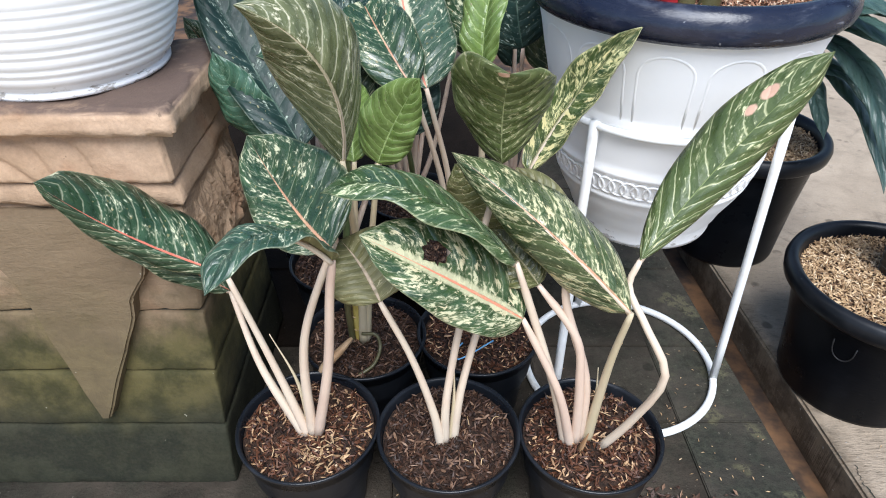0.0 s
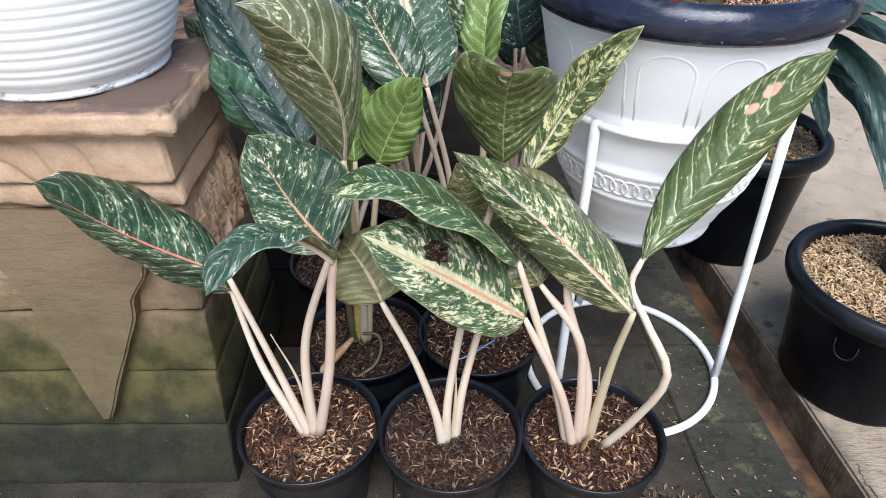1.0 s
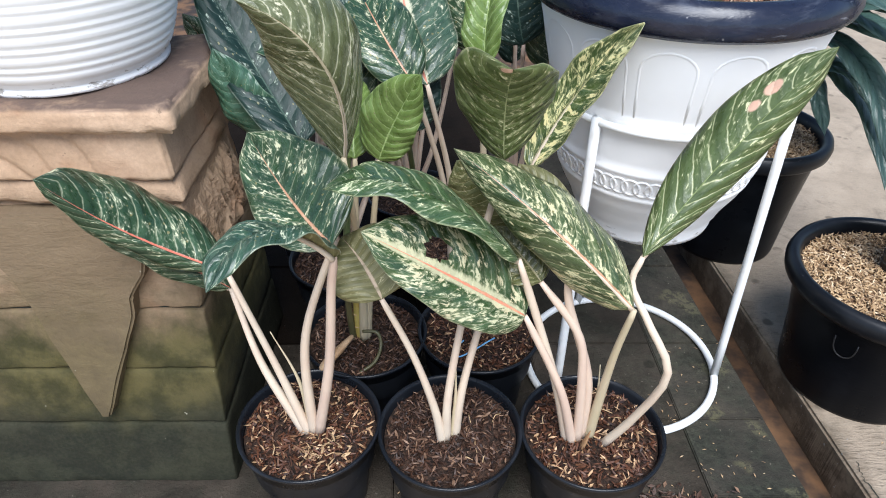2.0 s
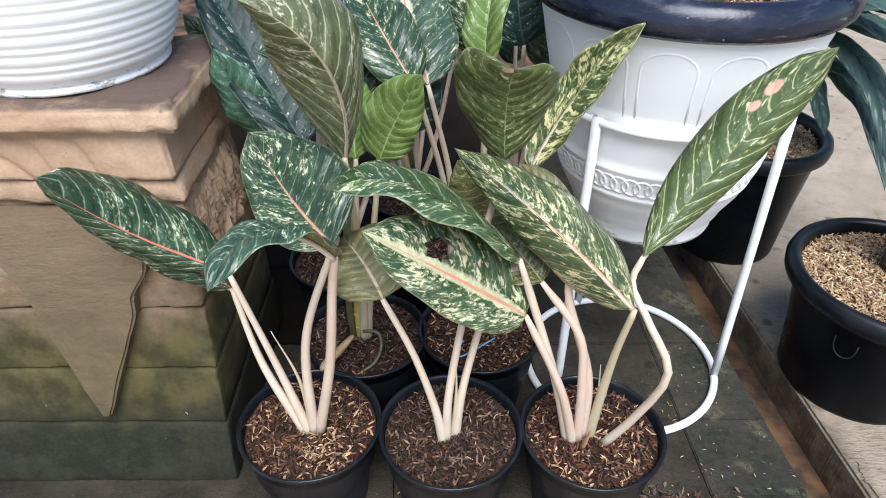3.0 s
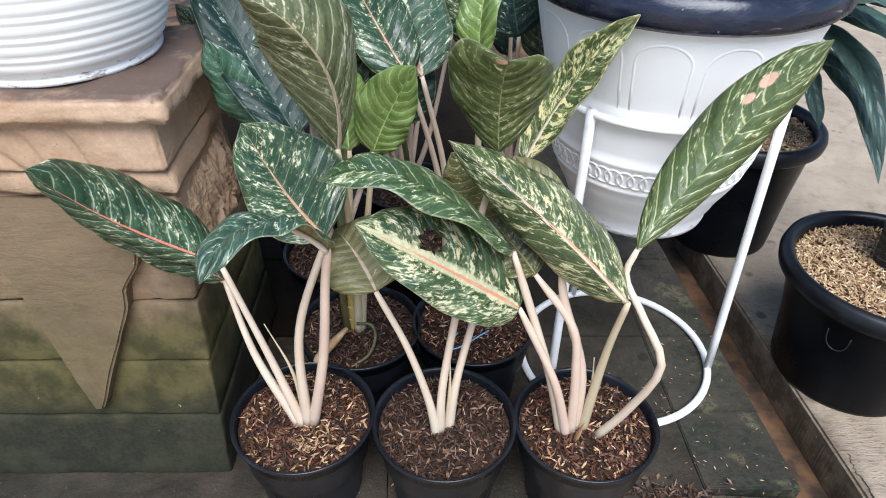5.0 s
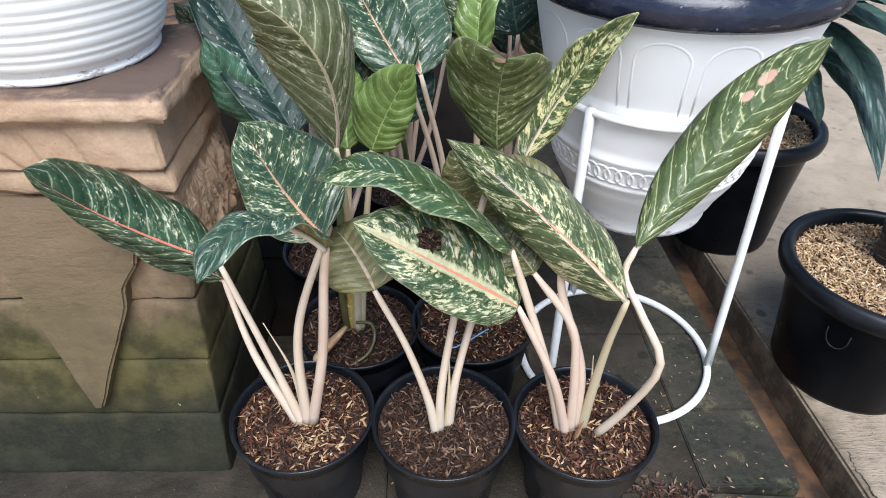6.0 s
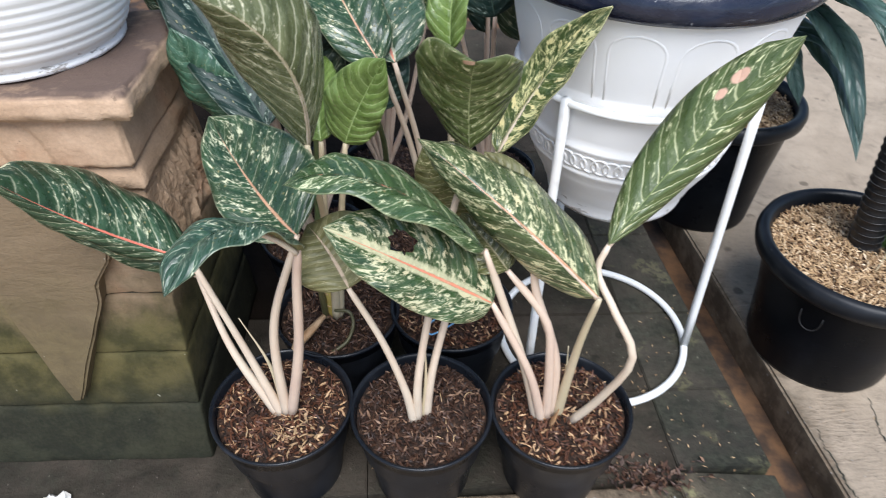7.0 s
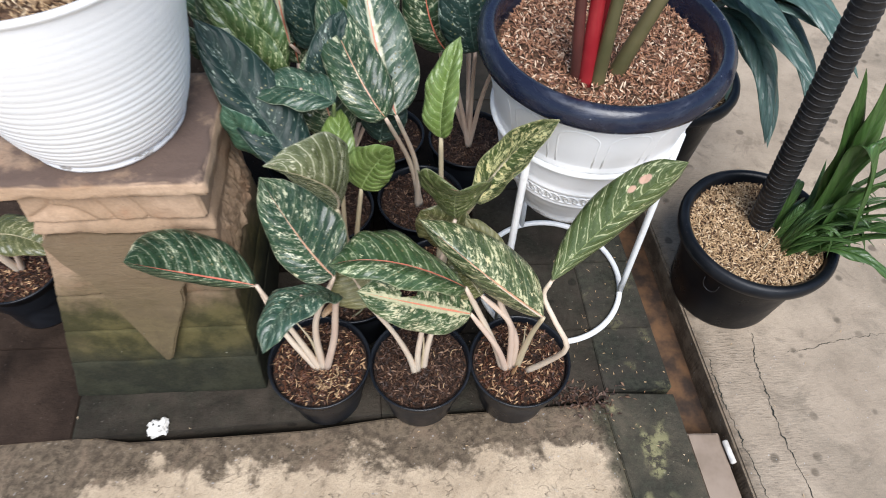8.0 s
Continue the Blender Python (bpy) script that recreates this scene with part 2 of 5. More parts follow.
def husk(name, dark, mid, light):
    n = Nodes(name, 0.55, spec=0.4)
    r = n.island()
    c = n.mix(n.step(r, 0.0, 0.6), dark, mid)
    c = n.mix(n.step(r, 0.76, 0.97), c, light)
    return n.done(c)


def sandstone(name="sandstone", green=1.0, grime=0.35):
    n = Nodes(name, 0.85, spec=0.25)
    p = n.coord()
    big = n.noise(p, 5.0, 4.0, 0.6)
    grain = n.noise(p, 240.0, 3.0, 0.7)
    z = n.split(p)[2]
    c = n.mix(n.step(big, 0.3, 0.7), (0.4, 0.265, 0.165), (0.54, 0.38, 0.26))
    c = n.mix(n.step(n.noise(p, 24.0, 5.0, 0.7), 0.42, 0.7, 0.0, 0.5), c, (0.36, 0.235, 0.15))
    rust = n.step(n.noise(p, 11.0, 4.0), 0.56, 0.7, 0.0, 0.5)
    c = n.mix(rust, c, (0.36, 0.18, 0.1))
    black = n.step(n.noise(p, 9.0, 6.0, 0.7, dist=0.8), 0.56, 0.7, 0.0, 0.6)
    c = n.mix(black, c, (0.13, 0.105, 0.085))
    wet = n.math("MULTIPLY", n.step(z, 0.509, 0.514), n.step(n.noise(p, 13.0, 5.0, 0.65), 0.32, 0.52, 0.3, 0.95))
    c = n.mix(wet, c, (0.1, 0.068, 0.056))
    pock = n.step(n.noise(p, 110.0, 3.0, 0.6), 0.68, 0.74, 0.0, 0.5)
    c = n.mix(pock, c, (0.12, 0.085, 0.06))
    rough_zone = n.math("MULTIPLY", n.step(z, 0.255, 0.275), n.step(z, 0.405, 0.425, 1.0, 0.0))
    layer = n.noise(n.stretch(p, (26, 26, 95)), 1.0, 5.0, 0.7, dist=1.0)
    c = n.mix(n.math("MULTIPLY", n.step(layer, 0.5, 0.7, 0.0, 0.4), rough_zone), c, (0.15, 0.11, 0.07))
    # grime and moss below the cap, toned darker to hold plant and floor shade
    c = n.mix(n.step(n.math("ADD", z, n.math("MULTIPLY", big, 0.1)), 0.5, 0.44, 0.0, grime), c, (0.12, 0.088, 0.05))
    moss = n.math("MULTIPLY", n.step(n.math("ADD", z, n.math("ADD", n.math("MULTIPLY", big, 0.16), n.math("MULTIPLY", n.noise(p, 24.0, 5.0, 0.7), 0.12))), 0.48, 0.34), n.step(big, 0.12, 0.5, 0.7, 1.0))
    tone = n.mix(n.step(n.noise(p, 17.0, 5.0, 0.65), 0.38, 0.62), (0.036, 0.034, 0.011), (0.09, 0.076, 0.028))
    c = n.mix(n.math("MULTIPLY", moss, green), c, tone)
    # near-black foot: damp stone whose colour also holds the plants' and floor's shade
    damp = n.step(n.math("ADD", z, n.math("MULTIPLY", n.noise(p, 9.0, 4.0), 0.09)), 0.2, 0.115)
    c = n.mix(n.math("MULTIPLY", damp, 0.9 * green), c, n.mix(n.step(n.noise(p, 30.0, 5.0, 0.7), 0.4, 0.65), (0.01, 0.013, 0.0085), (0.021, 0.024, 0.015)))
    c = n.mix(n.step(grain, 0.3, 0.7, 0.0, 0.16), c, (0.07, 0.055, 0.04))
    flecks = n.step(n.noise(p, 95.0, 2.0), 0.765, 0.79, 0.0, 0.6)
    c = n.mix(flecks, c, (0.4, 0.38, 0.3))
    chis = n.noise(p, 38.0, 5.0, 0.65, dist=0.4)
    h = n.math("ADD", n.math("MULTIPLY", n.math("MULTIPLY", layer, rough_zone), 0.6), n.math("MULTIPLY", grain, 0.12))
    h = n.math("ADD", h, n.math("MULTIPLY", chis, 0.75))
    return n.done(c, None, n.bump(h, 0.5, 0.007))


def concrete(name, light, mid, stain, moss=0.0, brushed=0.0, edge=None, lichen=0.0, spec=0.2):
    n = Nodes(name, 0.9, spec=spec)
    p = n.coord()
    big = n.noise(p, 4.5, 5.0, 0.62, dist=0.3)
    med = n.noise(p, 19.0, 6.0, 0.68)
    small = n.noise(p, 75.0, 5.0, 0.7)
    grain = n.noise(p, 380.0, 3.0, 0.7)
    blot = n.noise(p, 9.0, 6.0, 0.7, dist=0.7)
    c = n.mix(n.step(big, 0.32, 0.68), mid, light)
    c = n.mix(n.step(med, 0.46, 0.76, 0.0, 0.4), c, stain)
    c = n.mix(n.step(blot, 0.55, 0.68, 0.0, 0.5), c, stain)
    c = n.mix(n.step(small, 0.52, 0.74, 0.0, 0.3), c, stain)
    spots = n.step(n.math("ADD", n.voronoi(p, 13.0), n.math("MULTIPLY", small, 0.1)), 0.15, 0.2, 0.6, 0.0)
    c = n.mix(n.math("MULTIPLY", spots, n.step(big, 0.5, 0.56)), c, tuple(0.7 * x for x in stain))
    h = n.math("ADD", n.math("MULTIPLY", med, 0.7), n.math("ADD", n.math("MULTIPLY", grain, 0.2), n.math("MULTIPLY", small, 0.6)))
    if brushed:
        sp = n.split(p)
        across = n.math("MULTIPLY_ADD", sp[0], -0.12, sp[1])
        lines = n.noise(n.join(n.math("MULTIPLY", sp[0], 48.0), n.math("MULTIPLY", across, 230.0)), 1.0, 4.0, 0.65, dist=0.4)
        inland = n.math("SUBTRACT", sp[0], n.math("MULTIPLY_ADD", sp[1], -0.17, 0.767))
        near = n.step(n.math("ADD", inland, n.math("MULTIPLY", big, 0.12)), 0.1, 0.3, 1.0, 0.25)
        worn = n.math("MULTIPLY", n.step(n.noise(p, 7.0, 4.0, 0.65), 0.34, 0.56, 0.2, 1.0), near)
        c = n.mix(n.math("MULTIPLY", n.step(lines, 0.55, 0.66, 0.0, brushed), worn), c, stain)
        h = n.math("ADD", n.math("MULTIPLY", h, 0.45), n.math("MULTIPLY", n.math("MULTIPLY", lines, worn), 0.6))
        rim = n.math("ADD", inland, n.math("MULTIPLY", n.noise(p, 16.0, 5.0, 0.7), 0.07))
        c = n.mix(n.step(rim, 0.03, 0.065, 0.75, 0.0), c, n.mix(n.step(small, 0.4, 0.6), (0.045, 0.032, 0.02), (0.15, 0.105, 0.068)))
        c = n.mix(n.step(n.noise(p, 2.6, 6.0, 0.7, dist=0.6), 0.5, 0.68, 0.0, 0.6), c, (0.21, 0.175, 0.13))
        wet = n.step(n.math("ADD", n.voronoi(p, 17.0), n.math("MULTIPLY", med, 0.22)), 0.2, 0.3, 0.8, 0.0)
        c = n.mix(n.math("MULTIPLY", wet, n.step(n.noise(p, 3.2, 2.0), 0.4, 0.47)), c, tuple(0.8 * x for x in stain))
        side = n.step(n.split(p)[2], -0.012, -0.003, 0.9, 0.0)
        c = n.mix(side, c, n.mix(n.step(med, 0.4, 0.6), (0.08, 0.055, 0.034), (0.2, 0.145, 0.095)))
    if edge:
        cuts = n.math("ABSOLUTE", n.math("SUBTRACT", n.noise(n.stretch(p, (26, 44, 1)), 1.0, 2.0, dist=1.2), 0.5))
        cuts = n.math("MULTIPLY", n.step(cuts, 0.003, 0.014, 0.35, 0.0), n.step(n.noise(p, 30.0, 2.0), 0.5, 0.56))
        c = n.mix(cuts, c, (0.12, 0.09, 0.065))
        h = n.math("SUBTRACT", h, cuts)
        y = n.split(p)[1]
        e = n.math("ADD", y, n.math("ADD", n.math("MULTIPLY", big, 0.26), n.math("ADD", n.math("MULTIPLY", med, 0.24), n.math("MULTIPLY", blot, 0.12))))
        e = n.math("ADD", e, n.step(n.split(p)[0], -0.25, -0.65, 0.0, 0.11))
        e = n.math("ADD", e, n.step(n.split(p)[0], 0.12, 0.36, 0.0, -0.07))
        damp = n.mix(n.step(small, 0.38, 0.62), (0.045, 0.032, 0.022), (0.14, 0.105, 0.07))
        damp = n.mix(n.step(blot, 0.5, 0.62, 0.0, 0.6), damp, (0.2, 0.14, 0.095))
        c = n.mix(n.step(e, edge - 0.015, edge + 0.03, 0.0, 0.93), c, damp)
        xy = n.split(p)
        rag = n.math("ADD", n.math("MULTIPLY", n.noise(p, 14.0, 5.0, 0.7), 0.11), n.math("MULTIPLY", small, 0.03))
        off = n.math("SUBTRACT", n.math("MULTIPLY_ADD", xy[1], -0.17, 0.56), xy[0])
        c = n.mix(n.step(n.math("SUBTRACT", off, rag), -0.055, -0.02, 0.9, 0.0), c, n.mix(n.step(small, 0.4, 0.62), (0.02, 0.021, 0.014), (0.06, 0.058, 0.036)))
    if moss:
        mm = n.step(n.noise(p, 7.5, 6.0, 0.72), 0.38, 0.62, 0.0, moss)
        c = n.mix(mm, c, n.mix(n.step(small, 0.4, 0.62), (0.013, 0.016, 0.012), (0.042, 0.047, 0.032)))
    if lichen:
        li = n.math("MULTIPLY", n.step(n.noise(p, 11.0, 3.0), 0.54, 0.62), n.step(small, 0.42, 0.56, 0.0, lichen))
        c = n.mix(li, c, (0.3, 0.28, 0.14))
    specks = n.step(n.noise(p, 150.0, 2.0), 0.7, 0.74, 0.0, 0.5)
    c = n.mix(specks, c, tuple(min(0.5, 2.2 * x + 0.05) for x in light))
    c = n.mix(n.step(grain, 0.3, 0.75, 0.0, 0.25), c, tuple(0.35 * x for x in mid))
    return n.done(c, None, n.bump(h, 0.9, 0.006))


def plain(name, c1, c2, scale=30.0, rough=0.6, bump=0.2, stretch=None):
    n = Nodes(name, rough)
    p = n.coord()
    d = n.noise(n.stretch(p, stretch) if stretch else p, scale, 4.0, 0.6)
    return n.done(n.mix(n.step(d, 0.35, 0.68), c1, c2), None, n.bump(d, bump, 0.002))


POT = plastic_black()
POT_SMALL = plastic_black("dusty_black_plastic", 0.3, 0.5, 1.5)
POT_TUB = plastic_black("black_plastic_clean", 0.09, 0.1, 0.8)
NAVY = plastic_navy()
WHITE = plastic_white()
WHITE_B = plastic_white("white_plastic_ribbed", 0.75)
STAND = paint_white()
SOIL = soil()
HUSK_BROWN = husk("husk_brown", (0.018, 0.007, 0.004), (0.105, 0.04, 0.019), (0.52, 0.33, 0.18))
HUSK_DARK = husk("husk_dark", (0.016, 0.007, 0.004), (0.065, 0.03, 0.017), (0.22, 0.13, 0.08))
HUSK_TAN = husk("husk_tan", (0.2, 0.115, 0.055), (0.5, 0.34, 0.185), (0.72, 0.56, 0.37))
LITTER = plain("husk_bed", (0.05, 0.027, 0.015), (0.18, 0.1, 0.055), 220, 0.85, 0.9)
HUSK_RED = husk("husk_red", (0.09, 0.035, 0.02), (0.36, 0.18, 0.1), (0.72, 0.55, 0.39))
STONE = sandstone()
STONE_CLEAN = sandstone("sandstone_stained", 0.5, 0.85)
JOINT = plain("joint_dirt", (0.012, 0.014, 0.01), (0.035, 0.034, 0.024), 60, 0.95)
PAVE = concrete("concrete_worn", (0.6, 0.475, 0.335), (0.43, 0.33, 0.225), (0.2, 0.15, 0.1), edge=0.865)
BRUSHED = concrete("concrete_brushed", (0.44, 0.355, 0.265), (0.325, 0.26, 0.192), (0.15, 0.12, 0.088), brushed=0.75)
MOSSY = concrete("paver_mossy", (0.095, 0.08, 0.06), (0.042, 0.037, 0.029), (0.016, 0.015, 0.012), moss=0.7, lichen=0.22)
STRIP = concrete("strip_lichen", (0.14, 0.115, 0.08), (0.06, 0.052, 0.038), (0.025, 0.023, 0.016), moss=0.6, lichen=0.75)
DAMP = concrete("paver_damp", (0.075, 0.06, 0.046), (0.024, 0.02, 0.015), (0.01, 0.009, 0.007), moss=0.4, spec=0.12)
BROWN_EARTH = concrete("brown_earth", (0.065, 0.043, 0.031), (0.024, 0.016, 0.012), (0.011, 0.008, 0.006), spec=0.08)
# near-black paver colour standing in for the shade among the back plants
PAVER_SHADE = concrete("damp_earth", (0.016, 0.011, 0.008), (0.008, 0.006, 0.0045), (0.005, 0.004, 0.003), spec=0.05)
DIRT = plain("wet_dirt", (0.02, 0.012, 0.008), (0.15, 0.075, 0.032), 14, 0.8, 0.7)
STEM = plain("petiole_cream", (0.64, 0.54, 0.42), (0.6, 0.47, 0.36), 14, 0.42, 0.05)
STEM_G = plain("petiole_green", (0.5, 0.42, 0.27), (0.54, 0.45, 0.31), 14, 0.42, 0.05)
STEM_P = plain("petiole_pink", (0.65, 0.51, 0.4), (0.58, 0.43, 0.34), 12, 0.42, 0.05)
RED = plain("stem_red", (0.26, 0.012, 0.018), (0.36, 0.03, 0.035), 10, 0.35, 0.05)
MAROON = plain("stem_maroon", (0.07, 0.024, 0.02), (0.12, 0.036, 0.03), 10, 0.4, 0.05)
OLIVE_STEM = plain("stem_olive", (0.075, 0.07, 0.03), (0.13, 0.11, 0.05), 10, 0.4, 0.05)
STEM_LEAFY = plain("petiole_leaf_green", (0.12, 0.16, 0.06), (0.2, 0.24, 0.11), 14, 0.42, 0.05)
CANE = plain("cane_yellow", (0.36, 0.25, 0.05), (0.5, 0.4, 0.12), 20, 0.4, 0.1)
DRY = plain("dry_sheath", (0.3, 0.17, 0.08), (0.5, 0.34, 0.2), 30, 0.7, 0.3)
TRUNK = plain("trunk_black", (0.004, 0.004, 0.005), (0.009, 0.009, 0.01), 40, 0.5, 0.3)
RING = plain("trunk_scar", (0.11, 0.11, 0.11), (0.008, 0.008, 0.008), 60, 0.7, 0.3)
PLANK = plain("channel_cover", (0.22, 0.165, 0.12), (0.3, 0.23, 0.175), 12, 0.8, 0.3)
CHALK = plain("white_chip", (0.75, 0.73, 0.68), (0.5, 0.47, 0.42), 60, 0.8, 0.4)
POT_MARK = plain("scuffed_plastic", (0.022, 0.022, 0.024), (0.008, 0.008, 0.009), 90, 0.5, 0.2)
BLUE_STRING = plain("blue_string", (0.1, 0.3, 0.55), (0.2, 0.45, 0.7), 60, 0.5, 0.1)


# ---- mesh helpers ----
def mesh_part(name, verts, faces, material, parent=None, label="", smooth=True, uvs=None, slots=None):
    me = bpy.data.meshes.new(name)
    me.from_pydata([tuple(v) for v in verts], [], faces)
    for m in material if isinstance(material, (list, tuple)) else [material]:
        me.materials.append(m)
    if slots is not None:
        me.polygons.foreach_set("material_index", slots)
    if smooth:
        me.polygons.foreach_set("use_smooth", [True] * len(me.polygons))
    if uvs is not None:
        layer = me.uv_layers.new(name="UVMap")
        idx = np.empty(len(me.loops), dtype=np.int32)
        me.loops.foreach_get("vertex_index", idx)
        layer.data.foreach_set("uv", np.asarray(uvs, dtype=np.float32)[idx].ravel())
    me.update()
    ob = new(name, me)
    if parent is not None:
        ob.parent = parent
    if label:
        tagged(ob, label)
    return ob


def part(name, bm, material, parent=None, label="", smooth=False):
    me = bpy.data.meshes.new(name)
    bm.to_mesh(me)
    bm.free()
    me.materials.append(material)
    if smooth:
        me.polygons.foreach_set("use_smooth", [True] * len(me.polygons))
        me.set_sharp_from_angle(angle=radians(32))
    ob = new(name, me)
    if parent is not None:
        ob.parent = parent
    if label:
        tagged(ob, label)
    return ob


def thing(name, at, label, category, group="", yaw=0.0):
    ob = new(name)
    ob.empty_display_size = 0.05
    ob.matrix_world = pose(*at, 0, 0, yaw)
    return tagged(ob, label, category, group)


def lathe(name, profile, material, parent, label="", seg=72, wob=0.0):
    """Turns the profile of (radius, height) round z."""
    verts, faces = [], []
    for j, (r, z) in enumerate(profile):
        for i in range(seg):
            a = 2 * math.pi * i / seg
            rr = r * (1 + wob * noise.noise(Vector((math.cos(a) * 1.3, math.sin(a) * 1.3, z * 14))))
            verts.append((rr * math.cos(a), rr * math.sin(a), z + wob * 0.03 * noise.noise(Vector((math.cos(a) * 2, math.sin(a) * 2, z * 30 + 5)))))
    for j in range(len(profile) - 1):
        for i in range(seg):
            k = (i + 1) % seg
            faces.append((j * seg + i, j * seg + k, (j + 1) * seg + k, (j + 1) * seg + i))
    return mesh_part(name, verts, faces, material, parent, label)


def bez(p0, p1, p2, n):
    out = []
    for i in range(n):
        t = i / (n - 1)
        out.append(p0 * (1 - t) ** 2 + p1 * 2 * t * (1 - t) + p2 * t * t)
    return out


def spline(pts, n):
    """A smooth line through the points."""
    pts = [Vector(p) for p in pts]
    ext = [2 * pts[0] - pts[1], *pts, 2 * pts[-1] - pts[-2]]
    out = []
    segs = len(pts) - 1
    for i in range(n):
        t = min(i / (n - 1) * segs, segs - 1e-6)
        k, f = int(t), t - int(t)
        a, b, c, d = ext[k : k + 4]
        out.append(0.5 * (2 * b + (c - a) * f + (2 * a - 5 * b + 4 * c - d) * f * f + (3 * b - a - 3 * c + d) * f ** 3))
    return out


def tube(name, pts, radii, material, parent, label="", seg=10, closed=False, flat=1.0):
    verts, faces = [], []
    n = len(pts)
    x = None
    for i, p in enumerate(pts):
        t = (pts[(i + 1) % n] - pts[i - 1]) if closed else (pts[min(i + 1, n - 1)] - pts[max(i - 1, 0)])
        t.normalize()
        if x is None:
            x = t.orthogonal().normalized()
        x = (x - t * x.dot(t)).normalized()
        y = t.cross(x)
        r = radii[i] if isinstance(radii, (list, tuple)) else radii
        for k in range(seg):
            a = 2 * math.pi * k / seg
            verts.append(p + x * (r * math.cos(a)) + y * (r * flat * math.sin(a)))
    for i in range(n if closed else n - 1):
        j = (i + 1) % n
        for k in range(seg):
            m = (k + 1) % seg
            faces.append((i * seg + k, i * seg + m, j * seg + m, j * seg + k))
    if not closed:
        faces.append(tuple(range(seg))[::-1])
        faces.append(tuple((n - 1) * seg + k for k in range(seg)))
    return mesh_part(name, verts, faces, material, parent, label)


def box(bm, lo, hi):
    r = bmesh.ops.create_cube(bm, size=1)
    for v in r["verts"]:
        v.co = Vector([lo[k] + (v.co[k] + 0.5) * (hi[k] - lo[k]) for k in range(3)])
    return r["verts"]


# ---- leaves and petioles (given in world metres, stored in the plant's frame) ----
def leaf(plant, base, mid, tip, left, right, top, under=None, label="", face=(0, -0.4, 1), bow=0.006, ripple=0.004, blunt=0.54, curl=0.0, name="leaf", ny=30, nx=8, hole=None, end=0.72, rib=0.0026):
    """A blade along base, mid and tip; left and right are the ways from the midrib to the two edges at mid."""
    o = plant.matrix_world.inverted()
    base, mid, tip = Vector(base), Vector(mid), Vector(tip)
    hl, hr = Vector(left), Vector(right)
    ctrl = 2 * mid - (base + tip) / 2
    t_mid = (tip - base).normalized()
    hl, hr = hl - t_mid * hl.dot(t_mid), hr - t_mid * hr.dot(t_mid)
    n0 = t_mid.cross((hr - hl).normalized()).normalized()
    if n0.dot(Vector(face)) < 0:
        n0, hl, hr = -n0, hr, hl
    phase = random.uniform(0, 6.28)
    def surf(u, v):
        p = base * (1 - v) ** 2 + ctrl * 2 * v * (1 - v) + tip * v * v
        t = ((ctrl - base) * (1 - v) + (tip - ctrl) * v).normalized()
        q = t_mid.rotation_difference(t)
        w = (v ** blunt) * ((1 - v) ** end) / (0.45 ** blunt * 0.55 ** end) + 0.012
        if v > 0.9 and end > 0.5:
            w *= 0.55 + 0.45 * (1 - (v - 0.9) / 0.1)
        a, b, nn = q @ hl, q @ hr, q @ n0
        p = p + nn * (-curl * max(0, v - 0.6) ** 2)
        h = a * -u if u < 0 else b * u
        k = abs(u)
        z = bow * w * math.sin(math.pi * k) + ripple * k * k * w * math.sin(phase + v * 17 + (2.1 if u > 0 else 0))
        z += 0.0012 * math.sin((v - 0.2 * k ** 1.4) * 63 + (1.4 if u > 0 else 0)) * math.sin(math.pi * min(1, k * 1.1)) * w
        return p + h * w + nn * z

    grid, uvs = [], []
    for j in range(ny + 1):
        for i in range(-nx, nx + 1):
            grid.append(surf(i / nx, j / ny))
            uvs.append((0.5 + i / nx / 2, j / ny))
    m = 2 * nx + 1
    faces, slots = [], []
    for j in range(ny):
        for i in range(m - 1):
            k = j * m + i
            faces.append((k, k + 1, k + m + 1, k + m))
            slots.append(0)
    if hole:
        hu, hv, ru, rv = hole
        keep = [all(((uvs[k][0] - hu) / ru) ** 2 + ((uvs[k][1] - hv) / rv) ** 2 > 1 for k in g) for g in faces]
        faces = [g for g, k in zip(faces, keep) if k]
        slots = [0] * len(faces)
        used = {k for g in faces for k in g}
        for k in used:
            e = math.hypot((uvs[k][0] - hu) / ru, (uvs[k][1] - hv) / rv)
            if e < 1.0 + 0.5 / ny / rv * 2.2:
                f2 = (1 + 0.12 * math.sin(5 * math.atan2(uvs[k][1] - hv, uvs[k][0] - hu))) / e
                uvs[k] = (hu + (uvs[k][0] - hu) * f2, hv + (uvs[k][1] - hv) * f2)
                grid[k] = surf(uvs[k][0] * 2 - 1, uvs[k][1])
    # orientation and a thin lower skin
    f = faces[len(faces) // 2 + nx // 2]
    nf = (grid[f[1]] - grid[f[0]]).cross(grid[f[3]] - grid[f[0]])
    if nf.dot(n0) < 0:
        faces = [g[::-1] for g in faces]
    norm = [Vector() for _ in grid]
    for g in faces:
        d = (grid[g[1]] - grid[g[0]]).cross(grid[g[2]] - grid[g[0]])
        for k in g:
            norm[k] += d
    top_n = len(grid)
    low = [p - (nv.normalized() if nv.length > 0 else n0) * 0.0007 for p, nv in zip(grid, norm)]
    faces += [tuple(k + top_n for k in g[::-1]) for g in faces]
    slots += [1] * len(slots)
    rim = list(range(0, m)) + [j * m + m - 1 for j in range(1, ny + 1)] + [ny * m + i for i in range(m - 2, -1, -1)] + [j * m for j in range(ny - 1, 0, -1)]
    for a, b in zip(rim, rim[1:] + rim[:1]):
        faces.append((a, b, b + top_n, a + top_n))
        slots.append(0)
    blade = mesh_part(name, [o @ p for p in grid + low], faces, [top, under or UNDER], plant, label, uvs=uvs + uvs, slots=slots)
